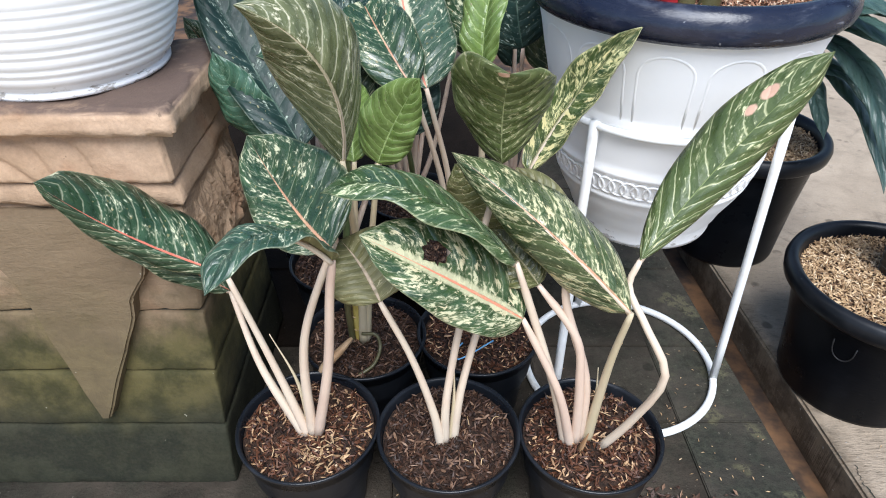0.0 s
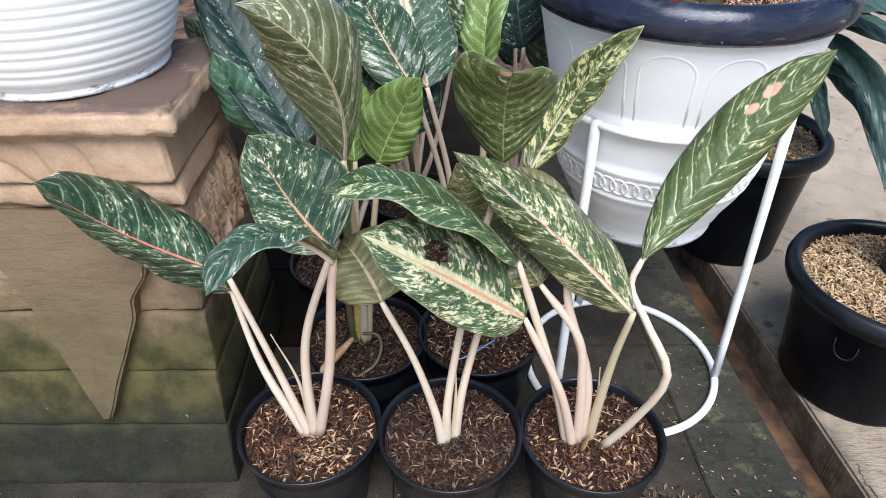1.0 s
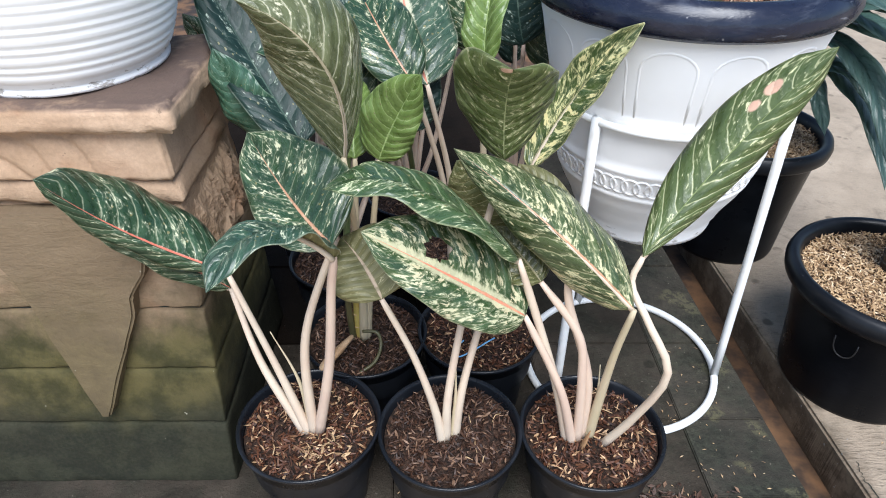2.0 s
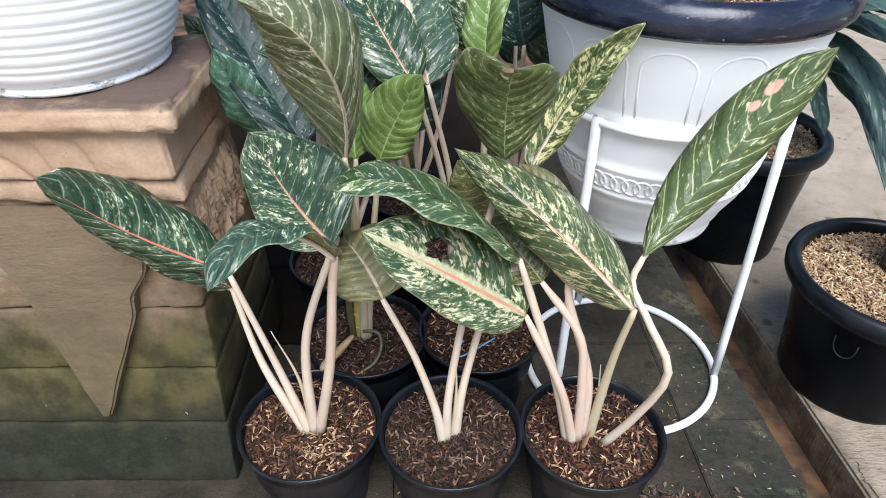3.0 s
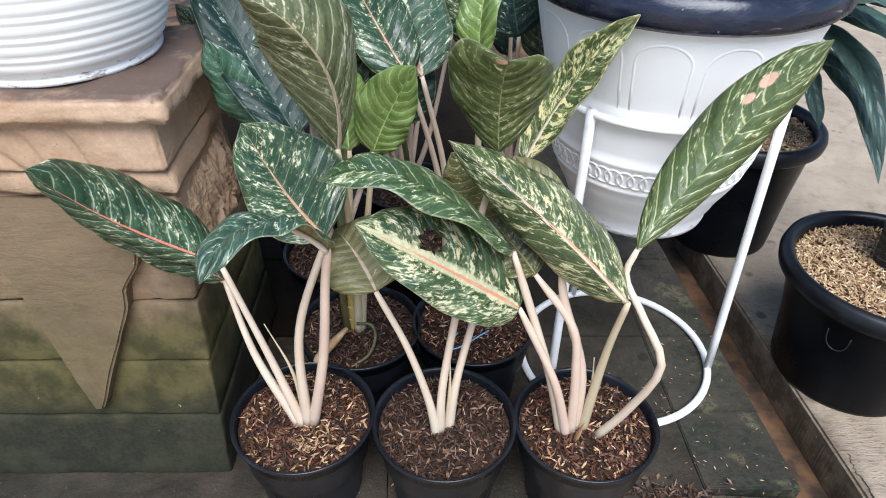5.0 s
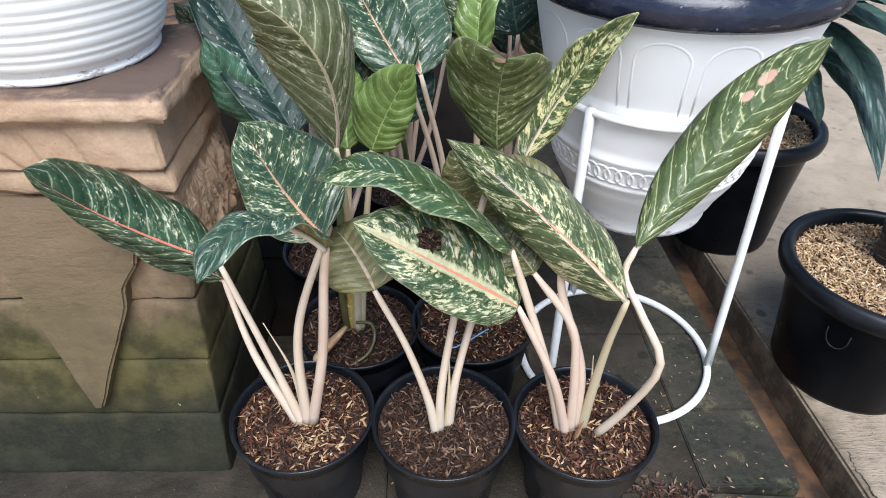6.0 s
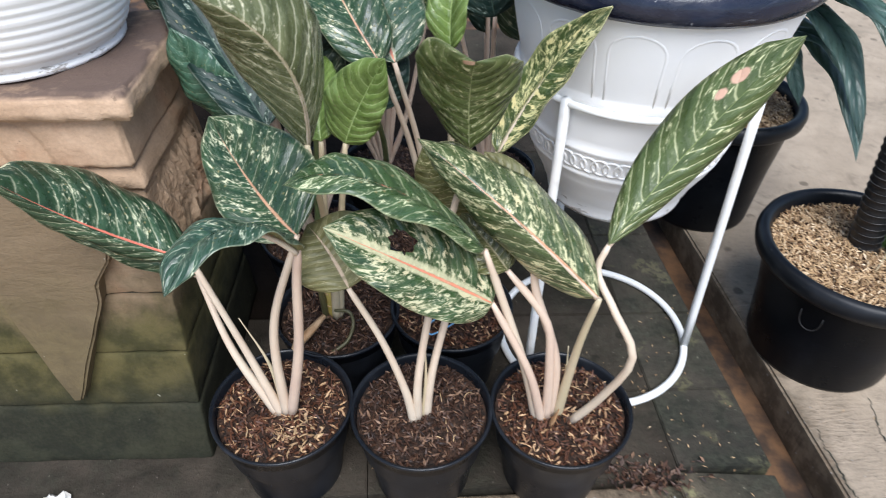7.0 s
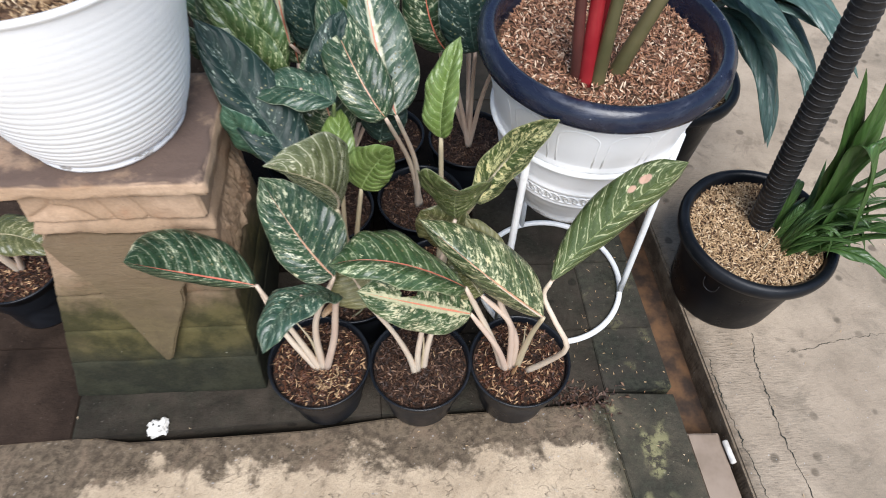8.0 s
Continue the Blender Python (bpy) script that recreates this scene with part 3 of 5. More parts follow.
    if name == "leaf" and rib:
        rows = range(0, int(ny * 0.85))
        line, rad = [], []
        for j in rows:
            k = j * m + nx
            r = rib * (1 - j / (ny * 0.87)) ** 0.8 + 0.0003
            nv = norm[k].normalized() if norm[k].length > 0 else n0
            line.append(o @ (grid[k] - nv * (0.0007 + 0.75 * r)))
            rad.append(r)
        tube("midrib", line, rad, STEM, blade, "pale raised midrib", seg=7)
    return blade


def petiole(plant, pts, r0=0.0068, r1=0.0034, material=None, label="", name="petiole"):
    o = plant.matrix_world.inverted()
    line = spline([o @ Vector(p) for p in pts], 18)
    rad = [r1 + (r0 - r1) * (1 - i / 17) ** 1.6 for i in range(18)]
    rad[-1], rad[-2] = min(rad[-1], 0.0026), min(rad[-2], 0.0034)
    return tube(name, line, rad, material or STEM, plant, label)


# ---- pots ----
def husks(plant, radius, z, count, material, size=0.008, seed=1, inner=0.0, label="rice husks and bark flakes"):
    rnd = random.Random(seed)
    verts, faces = [], []
    for _ in range(count):
        a, r = rnd.uniform(0, 6.283), radius * math.sqrt(rnd.uniform(inner, 1))
        ln, w = size * rnd.uniform(0.4, 1.5), size * rnd.uniform(0.12, 0.36)
        c = Vector((r * math.cos(a), r * math.sin(a), z + 0.006 * (1 - (r / radius) ** 2) + rnd.uniform(-0.001, 0.004) + 0.003 * noise.noise(Vector((r * math.cos(a) * 40, r * math.sin(a) * 40, seed)))))
        q = Euler((rnd.gauss(0, 0.6), rnd.gauss(0, 0.5), rnd.uniform(0, 6.283))).to_matrix()
        k = len(verts)
        for x, y, zz in ((-0.5, 0, 0), (-0.15, -0.5, -0.1), (0.3, -0.4, 0), (0.5, 0, 0.1), (0.3, 0.4, 0), (-0.15, 0.5, -0.1)):
            verts.append(c + q @ Vector((x * ln, y * w, zz * w)))
        verts.append(c + q @ Vector((0, 0, w * 0.5)))
        faces += [(k + i, k + (i + 1) % 6, k + 6) for i in range(6)]
    return tagged(mesh_part("husk_litter", verts, faces, material, plant, smooth=False), label, kind="stuff")


def soil_bed(plant, radius, z, seed=0, material=None):
    verts, faces, rings, seg = [(0, 0, z + 0.006)], [], 9, 40
    for j in range(1, rings + 1):
        r = radius * j / rings
        for i in range(seg):
            a = 2 * math.pi * i / seg
            x, y = r * math.cos(a), r * math.sin(a)
            verts.append((x, y, z + 0.006 * (1 - (j / rings) ** 2) + 0.004 * noise.noise(Vector((x * 40, y * 40, seed)))))
    faces += [(0, 1 + i, 1 + (i + 1) % seg) for i in range(seg)]
    for j in range(rings - 1):
        for i in range(seg):
            a, b = 1 + j * seg + i, 1 + j * seg + (i + 1) % seg
            faces.append((a, a + seg, b + seg, b))
    return mesh_part("soil", verts, faces, material or SOIL, plant, "dark crumbly potting mix")


def nursery_pot(plant, R=0.0855, H=0.14, rb=0.062, material=None):
    m = material or POT_SMALL
    body = [(0.0, 0.003), (rb - 0.004, 0.003), (rb - 0.004, 0.0), (rb, 0.0), (rb + 0.001, 0.004), (rb + (R - 0.007 - rb) * 0.5, H * 0.5), (R - 0.0075, H - 0.02)]
    pot = lathe("pot", body, m, plant)
    lip = [(R - 0.0078, H - 0.021), (R - 0.002, H - 0.019), (R - 0.001, H - 0.006), (R + 0.002, H - 0.005), (R + 0.0025, H - 0.001), (R + 0.001, H + 0.0005), (R - 0.001, H), (R - 0.0032, H - 0.003), (R - 0.005, H - 0.03), (R - 0.009, H - 0.06)]
    lathe("rim", lip, m, pot, "rolled black plastic rim")


def potted(name, at, label, soil_z=0.1285, count=520, mat=None, seed=1, R=0.0855, H=0.14, rb=0.062, size=0.008, group="small black nursery pots"):
    p = thing(name, at, label, "potted plant", group, yaw=random.uniform(0, 360))
    bpy.context.view_layer.update()
    nursery_pot(p, R, H, rb)
    soil_bed(p, R - 0.0048, soil_z - 0.003, seed)
    husks(p, R - 0.0085, soil_z, int(count * 2.2), mat or HUSK_BROWN, size * 1.25, seed)
    return p


# ---- ground ----
def chan_l(y):
    return 0.56 - 0.17 * (y - 0.754)


def chan_r(y):
    return 0.633 - 0.17 * (y - 0.787)


def slab(name, outline, top, depth, material, label, parent=None, bevel=0.004, cuts=0):
    bm = bmesh.new()
    vs = [bm.verts.new((x, y, top)) for x, y in outline]
    f = bm.faces.new(vs)
    bm.normal_update()
    if f.normal.z < 0:
        bmesh.ops.reverse_faces(bm, faces=[f])
    r = bmesh.ops.extrude_face_region(bm, geom=bm.faces[:])
    low = [g for g in r["geom"] if isinstance(g, bmesh.types.BMVert)]
    bmesh.ops.translate(bm, verts=low, vec=(0, 0, -depth))
    bmesh.ops.recalc_face_normals(bm, faces=bm.faces[:])
    if bevel:
        bmesh.ops.bevel(bm, geom=[e for e in bm.edges if all(v.co.z > top - 1e-5 for v in e.verts)], offset=bevel, segments=2, affect="EDGES")
    ob = part(name, bm, material, parent, label)
    if parent is None:
        tagged(ob, label, kind="structure")
    return ob


bm = bmesh.new()
bmesh.ops.create_grid(bm, x_segments=2, y_segments=2, size=300)
ground = tagged(part("ground", bm, DIRT), "wet brown dirt below the paving", "ground", kind="structure")
ground.location.z = -0.07

FAR = 40.0
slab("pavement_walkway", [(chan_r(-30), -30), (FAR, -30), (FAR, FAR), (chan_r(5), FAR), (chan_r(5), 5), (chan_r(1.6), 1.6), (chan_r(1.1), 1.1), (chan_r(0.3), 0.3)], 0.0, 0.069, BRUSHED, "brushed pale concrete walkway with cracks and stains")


def gap_y(x):
    return 0.668 + 0.13 * (x - 0.04)


slab("pavement_front", [(-FAR, -30), (chan_l(-30) - 0.1286, -30), (chan_l(0.3) - 0.1286, 0.3), (0.4274, 0.712), (0.2, gap_y(0.2) - 0.006), (0.02, gap_y(0.02) - 0.004), (-0.12, gap_y(-0.12) - 0.015), (-0.28, gap_y(-0.28) - 0.014), (-0.44, gap_y(-0.44) - 0.011), (-0.5, gap_y(-0.5) + 0.002), (-FAR, gap_y(-0.8) + 0.002)], -0.004, 0.066, PAVE, "worn pale concrete slab with dark damp patches", bevel=0.004)
slab("pavement_strip", [(chan_l(-30) - 0.128, -30), (chan_l(-30), -30), (chan_l(0.3), 0.3), (chan_l(0.735), 0.735), (0.432, 0.731), (0.428, 0.712), (chan_l(0.3) - 0.128, 0.3)], -0.0045, 0.065, STRIP, "narrow mossy concrete strip along the channel", bevel=0.002)

# pavers under the pots and the stand
paving = tagged(new("pavement_platform"), "dark mossy pavers under the pots", "paving", kind="structure")


def seam(x, y):
    return x - 0.13 * (y - 0.74)


rows_y = [0.0, 0.13, 0.29, 0.5, 0.8, 1.5]
cols = [-1.3, -0.56, 0.0, 0.225, 0.43]
for j in range(len(rows_y) - 1):
    for i in range(len(cols)):
        x0 = cols[i]
        quad = []
        for fx, fy in ((0, 0), (1, 0), (1, 1), (0, 1)):
            yy = rows_y[j + fy]
            last = i == len(cols) - 1
            xa = x0 if not fx else (cols[i + 1] if not last else None)
            y_abs = 0.736 + 0.09 * ((xa if xa is not None else 0.56) - 0.43) + yy
            if j == 0 and fy == 0 and not last:
                y_abs = gap_y(xa if xa is not None else 0.43) + 0.004
            px = chan_l(y_abs) if xa is None else seam(xa, y_abs)
            quad.append((px + (0.0006 if not fx else -0.0006 if xa is not None else 0), y_abs + (0.0006 if not fy else -0.0006)))
        # back pavers take the colour that has the plants' shade in it
        slab("paver", quad, random.uniform(-0.0015, 0.001), 0.06, MOSSY if i == len(cols) - 1 else PAVER_SHADE if j > 1 and i < 3 else DAMP, "", paving, bevel=0.0018) if i > 0 else slab("paver", quad, random.uniform(-0.0015, 0.001), 0.06, BROWN_EARTH, "", paving, bevel=0.0018)

slab("channel_cover", [(chan_l(0.664) + 0.004, 0.664), (chan_r(0.664) - 0.012, 0.668), (chan_r(0.1) - 0.012, 0.1), (chan_l(0.1) + 0.004, 0.1)], -0.02, 0.02, PLANK, "smooth brown cover plate lying in the channel")


def crack(pts, width):
    line = spline([Vector((x, y, 0)) for x, y in pts], 170)
    verts, faces = [], []
    for i, p in enumerate(line):
        w = 0.5 * width * max(0.45, noise.noise(p * 45) * 2.2 + 0.7 + noise.noise(p * 200))
        off = Vector((noise.noise(p * 70), noise.noise(p * 70 + Vector((9, 3, 1))), 0)) * 0.005 + Vector((noise.noise(p * 260), noise.noise(p * 260 + Vector((4, 3, 1))), 0)) * 0.003
        t = (line[min(i + 1, 169)] - line[max(i - 1, 0)]).normalized()
        s = Vector((-t.y, t.x, 0)) * w
        verts += [p + off + s + Vector((0, 0, 0.0008)), p + off - s + Vector((0, 0, 0.0008))]
    faces = [(2 * i, 2 * i + 1, 2 * i + 3, 2 * i + 2) for i in range(169)]
    return mesh_part("crack", verts, faces, JOINT, None, smooth=False)


tagged(crack([(0.742, 0.872), (0.736, 0.81), (0.742, 0.735), (0.749, 0.672), (0.766, 0.6), (0.778, 0.551), (0.8, 0.4), (0.84, 0.1)], 0.0022), "dark crack in the concrete", "crack", kind="structure")
tagged(crack([(0.802, 0.832), (0.85, 0.842), (0.91, 0.862), (1.02, 0.886), (1.2, 0.9)], 0.001), "fine dark crack across the concrete", "crack", kind="structure")
tagged(crack([(0.643, 0.81), (0.65, 0.746), (0.662, 0.69), (0.673, 0.647), (0.693, 0.567), (0.72, 0.42), (0.75, 0.2)], 0.0018), "dark crack along the concrete edge", "crack", kind="structure")

# ---- stone pedestal ----
pedestal = thing("stone_pedestal", (-0.372, 0.69, 0), "sandstone pedestal with a moulded cap and green moss below", "pedestal", yaw=5.3)


def prism(name, lo, hi, z0, z1, material, parent, label="", rough=0.003, bev=0.004, step=0.012, carve=None, chip=0.0):
    """A worn block between the plan rectangles lo (at z0) and hi (at z1), each (x0, x1, y0, y1), with rounded arrises."""
    size = (lo[1] - lo[0], lo[3] - lo[2], z1 - z0)
    marks = []
    for ln in size:
        k = max(1, round((ln - 2 * bev) / step))
        marks.append([0.0, bev * 0.35, *[bev + (ln - 2 * bev) * i / k for i in range(k + 1)], ln - bev * 0.35, ln])
    sd = Vector((z0 * 7, lo[0] * 5, 3))
    index, verts, faces = {}, [], []

    def corner(p):
        key = tuple(round(c, 6) for c in p)
        if key not in index:
            q = Vector([min(max(c, bev), ln - bev) for c, ln in zip(p, size)])
            d = Vector(p) - q
            rad = bev * (1 + chip * max(0.0, noise.noise(q * 45 + sd)) + chip * 0.7 * max(0.0, noise.noise(q * 15 + sd)))
            v = q + d.normalized() * bev if d.length > 0 else q
            edge = sum(1 for c, ln in zip(p, size) if c < bev or c > ln - bev) > 1
            if edge:
                v -= d.normalized() * (rad - bev)
            f = [c / ln for c, ln in zip(v, size)]
            x0, x1 = lo[0] + (hi[0] - lo[0]) * f[2], lo[1] + (hi[1] - lo[1]) * f[2]
            y0, y1 = lo[2] + (hi[2] - lo[2]) * f[2], lo[3] + (hi[3] - lo[3]) * f[2]
            w = Vector((x0 + (x1 - x0) * f[0], y0 + (y1 - y0) * f[1], z0 + v.z))
            for scale, amp in ((18, 1.0), (70, 0.4)):
                w += Vector((noise.noise(w * scale + sd), noise.noise(w * scale + sd * 2), noise.noise(w * scale + sd * 3))) * rough * amp
            if carve and p[1] <= 0:
                w.y += carve(w.x, w.z)
            index[key] = len(verts)
            verts.append(w)
        return index[key]

    for ax in range(3):
        u, t = (ax + 1) % 3, (ax + 2) % 3
        for end in (0, 1):
            for a, b in zip(marks[u], marks[u][1:]):
                for c, d in zip(marks[t], marks[t][1:]):
                    ring = []
                    for pu, pt in ((a, c), (b, c), (b, d), (a, d)):
                        p = [0.0, 0.0, 0.0]
                        p[ax], p[u], p[t] = size[ax] * end, pu, pt
                        ring.append(corner(p))
                    faces.append(tuple(ring if end else ring[::-1]))
    return mesh_part(name, verts, faces, material, parent, label)


def ped_rect(z, inset=0.0):
    f = z / 0.40
    return (-0.184 + 0.089 * f + inset, 0.164 - 0.012 * f - inset, 0.2125 * z + inset, 0.34 - 0.05 * f - inset)


prism("core", ped_rect(0, 0.006), ped_rect(0.40, 0.006), 0.0, 0.40, JOINT, pedestal, "dark joints between the stone courses", rough=0.0, step=0.1)
levels = [0.0, 0.097, 0.178, 0.262, 0.405]
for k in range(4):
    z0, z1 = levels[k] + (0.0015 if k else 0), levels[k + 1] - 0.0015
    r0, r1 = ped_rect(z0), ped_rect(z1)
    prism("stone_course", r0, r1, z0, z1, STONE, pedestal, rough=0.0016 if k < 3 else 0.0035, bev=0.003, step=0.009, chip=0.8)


def face_plate(name, outline, out, thick, z_slope=0.2125, label=""):
    """A flat piece lying on the sloping front."""
    bm = bmesh.new()
    vs = [bm.verts.new((x, z_slope * z - out, z)) for x, z in outline]
    bm.faces.new(vs)
    r = bmesh.ops.extrude_face_region(bm, geom=bm.faces[:])
    bmesh.ops.translate(bm, verts=[g for g in r["geom"] if isinstance(g, bmesh.types.BMVert)], vec=(0, thick, 0))
    bmesh.ops.recalc_face_normals(bm, faces=bm.faces[:])
    bmesh.ops.bevel(bm, geom=[e for e in bm.edges], offset=0.003, segments=2, affect="EDGES")
    bmesh.ops.triangulate(bm, faces=[f for f in bm.faces if len(f.verts) > 4])
    bmesh.ops.subdivide_edges(bm, edges=[e for e in bm.edges if e.calc_length() > 0.02], cuts=4, use_grid_fill=True)
    for v in bm.verts:
        v.co += Vector((noise.noise(v.co * 30), noise.noise(v.co * 30 + Vector((7, 1, 2))), noise.noise(v.co * 30 + Vector((3, 9, 2))))) * 0.003
    return part(name, bm, STONE_CLEAN, pedestal, label, smooth=True)


face_plate("pointed_plate", [(0.012, 0.121), (0.024, 0.121), (0.062, 0.22), (0.080, 0.268), (0.083, 0.29), (0.104, 0.318), (0.11, 0.392), (-0.095, 0.392), (-0.082, 0.352), (-0.05, 0.31)], 0.02, 0.026, label="downward-pointing carved sandstone plate")
LEAF_CARVING = [[Vector((p.x, p.y, 0)) for p in spline([(a, b, 0) for a, b in pts], 16)] for pts in (((-0.09, 0.435), (-0.06, 0.455), (-0.045, 0.484)), ((-0.06, 0.455), (-0.03, 0.45), (-0.005, 0.43)), ((-0.045, 0.484), (0.0, 0.468), (0.02, 0.43)), ((0.0, 0.474), (0.03, 0.48), (0.055, 0.462), (0.068, 0.43)), ((0.045, 0.474), (0.06, 0.484), (0.085, 0.487)))]


def carving(x, z):
    """The depth of the shallow leaf-shaped carving on the cap's front."""
    d = min((Vector((x, z, 0)) - q).length for line in LEAF_CARVING for q in line)
    return 0.0042 * math.exp(-((d / 0.0042) ** 2)) - 0.0022 * min(1.0, d / 0.02)


prism("neck", (-0.105, 0.16, 0.073, 0.3), (-0.094, 0.148, 0.086, 0.3), 0.4, 0.428, STONE, pedestal, rough=0.003, bev=0.005, chip=1.0)
prism("cap_moulding", (-0.1, 0.152, 0.079, 0.278), (-0.094, 0.146, 0.086, 0.272), 0.426, 0.489, STONE, pedestal, rough=0.002, bev=0.004, step=0.003, carve=carving, chip=1.0)
prism("cap_slab", (-0.125, 0.172, 0.066, 0.292), (-0.12, 0.168, 0.07, 0.288), 0.487, 0.516, STONE, pedestal, "weathered sandstone cap slab", rough=0.0028, bev=0.0045, step=0.007, chip=1.4)

# rough chiselled flank below the cap
verts, faces = [], []
nu, nv = 64, 26
for j in range(nv + 1):
    z = 0.266 + 0.13 * j / nv
    r = ped_rect(z)
    for i in range(nu + 1):
        y = r[2] + 0.006 + (r[3] - r[2] - 0.012) * i / nu
        e = min(1, 6 * min(i / nu, 1 - i / nu, j / nv, 1 - j / nv))
        g = abs(noise.noise(Vector((y * 75 + 1.3 * noise.noise(Vector((y * 20, z * 30, 2))), z * 13, 5)))) + 0.4 * abs(noise.noise(Vector((y * 190, z * 40, 1))))
        verts.append(Vector((r[1] - 0.002 + e * (0.0035 + 0.016 * g), y, z)))
faces = [(j * (nu + 1) + i, j * (nu + 1) + i + 1, (j + 1) * (nu + 1) + i + 1, (j + 1) * (nu + 1) + i) for j in range(nv) for i in range(nu)]
mesh_part("chiselled_flank", verts, faces, STONE, pedestal, "rough stone with upright chisel marks", smooth=False)

# ---- ribbed white pot on the pedestal ----
ribbed = thing("ribbed_flower_pot", (-0.372, 0.888, 0.5165), "large white plastic pot with horizontal ribs on the pedestal", "flower pot")
prof = [(0.0, 0.002), (0.1, 0.002), (0.103, 0.0), (0.109, 0.001), (0.1095, 0.005), (0.107, 0.008)]
for k in range(120):
    f = k / 119
    z = 0.01 + 0.255 * f
    r = 0.1075 + 0.062 * (f ** 0.62)
    ph = (z * 48) % 1.0
    groove = 0.0019 * max(0.12, 1 - 1.25 * f) * (math.exp(-((ph - 0.3) / 0.09) ** 2) + math.exp(-((ph - 0.72) / 0.09) ** 2)) * (1 if f < 0.93 else 0)
    prof.append((r - groove, z))
prof += [(0.173, 0.268), (0.174, 0.273), (0.171, 0.276), (0.167, 0.274), (0.165, 0.262), (0.16, 0.22)]
lathe("pot", prof, WHITE_B, ribbed, seg=110, wob=0.006)
soil_bed(ribbed, 0.1635, 0.245, 4, LITTER)
husks(ribbed, 0.16, 0.25, 5500, HUSK_TAN, 0.009, 31)

# ---- white pot with a navy rim, in a wire stand ----
WP = (0.330, 1.012, 0.275)
urn = thing("white_flower_pot", WP, "large white plastic pot with arches and a navy rim", "flower pot")


def urn_r(z):
    pts = ((0.0, 0.09), (0.03, 0.1), (0.07, 0.121), (0.11, 0.133), (0.15, 0.139), (0.185, 0.1435), (0.2, 0.1475), (0.24, 0.157), (0.31, 0.171))
    for (a, ra), (b, rb2) in zip(pts, pts[1:]):
        if z <= b:
            return ra + (rb2 - ra) * (z - a) / (b - a)
    return pts[-1][1]


prof = [(0.0, 0.004), (0.08, 0.004), (0.086, 0.0), (0.092, 0.0), (0.094, 0.006), (0.0935, 0.016), (0.101, 0.028)]
prof += [(urn_r(z), z) for z in (0.04, 0.05, 0.06, 0.07, 0.08)]
prof += [(urn_r(0.083) + 0.002, 0.083), (urn_r(0.088) + 0.002, 0.088), (urn_r(0.09), 0.09), (urn_r(0.12), 0.12), (urn_r(0.122) + 0.002, 0.122), (urn_r(0.127) + 0.002, 0.127), (urn_r(0.129), 0.129)]
prof += [(urn_r(z), z) for z in (0.14, 0.155, 0.17, 0.18)]
prof += [(0.144, 0.186), (0.148, 0.19), (0.1495, 0.196), (0.148, 0.2), (0.149, 0.205)]
prof += [(urn_r(z), z) for z in (0.22, 0.24, 0.26, 0.28, 0.3, 0.31)]
urn_body = lathe("pot", prof, WHITE, urn, "white plastic body", seg=110)
rim = [(0.158, 0.297), (0.169, 0.2975), (0.177, 0.300), (0.1825, 0.306), (0.1845, 0.314), (0.183, 0.324), (0.177, 0.333), (0.170, 0.338), (0.163, 0.337), (0.159, 0.330), (0.157, 0.315), (0.150, 0.26)]
lathe("rim", rim, NAVY, urn, "thick rounded navy plastic rim", seg=110)
soil_bed(urn, 0.155, 0.292, 3, LITTER)
husks(urn, 0.151, 0.298, 6200, HUSK_RED, 0.0095, 41)


def on_urn(a, z, out):
    r = urn_r(z) + out
    return Vector((r * math.cos(a), r * math.sin(a), z))


for k in range(14):
    a0 = 2 * math.pi * k / 14 - 0.03
    da = 0.18
    pts = [on_urn(a0 - da, z, -0.0026) for z in (0.2, 0.23, 0.255)]
    pts += [on_urn(a0 + da * math.cos(t), 0.262 + 0.022 * math.sin(t), -0.0026) for t in [math.pi * (1 - i / 10) for i in range(11)]]
    pts += [on_urn(a0 + da, z, -0.0026) for z in (0.255, 0.23, 0.2)]
    tube("arch_moulding", pts, 0.0031, WHITE, urn_body, seg=10)
for k in range(58):
    a0 = 2 * math.pi * k / 58
    pts = [on_urn(a0 + 0.083 * math.cos(t), 0.105 + 0.0115 * math.sin(t), 0.0) for t in [2 * math.pi * i / 14 for i in range(14)]]
    tube("braid_ring", pts, 0.0017, WHITE, urn_body, seg=5, closed=True)

stalks = thing("red_stemmed_plant", (0.31, 0.95, 0.57), "upright red and brown plant stalks in husk-filled pot", "plant")
bpy.context.view_layer.update()
for b, m2, t3, mt, rr in (((0.287, 0.945, 0.565), (0.272, 0.945, 0.68), (0.262, 0.95, 0.8), MAROON, 0.008), ((0.3, 0.94, 0.565), (0.292, 0.945, 0.68), (0.287, 0.95, 0.8), RED, 0.0105), ((0.314, 0.934, 0.565), (0.314, 0.94, 0.68), (0.316, 0.95, 0.8), OLIVE_STEM, 0.009), ((0.34, 0.957, 0.565), (0.372, 0.965, 0.68), (0.41, 0.975, 0.8), OLIVE_STEM, 0.0105), ((0.305, 0.962, 0.565), (0.31, 0.97, 0.68), (0.318, 0.98, 0.8), RED, 0.008)):
    petiole(stalks, (b, m2, t3), rr * 1.15, rr * 0.85, mt, name="stalk")

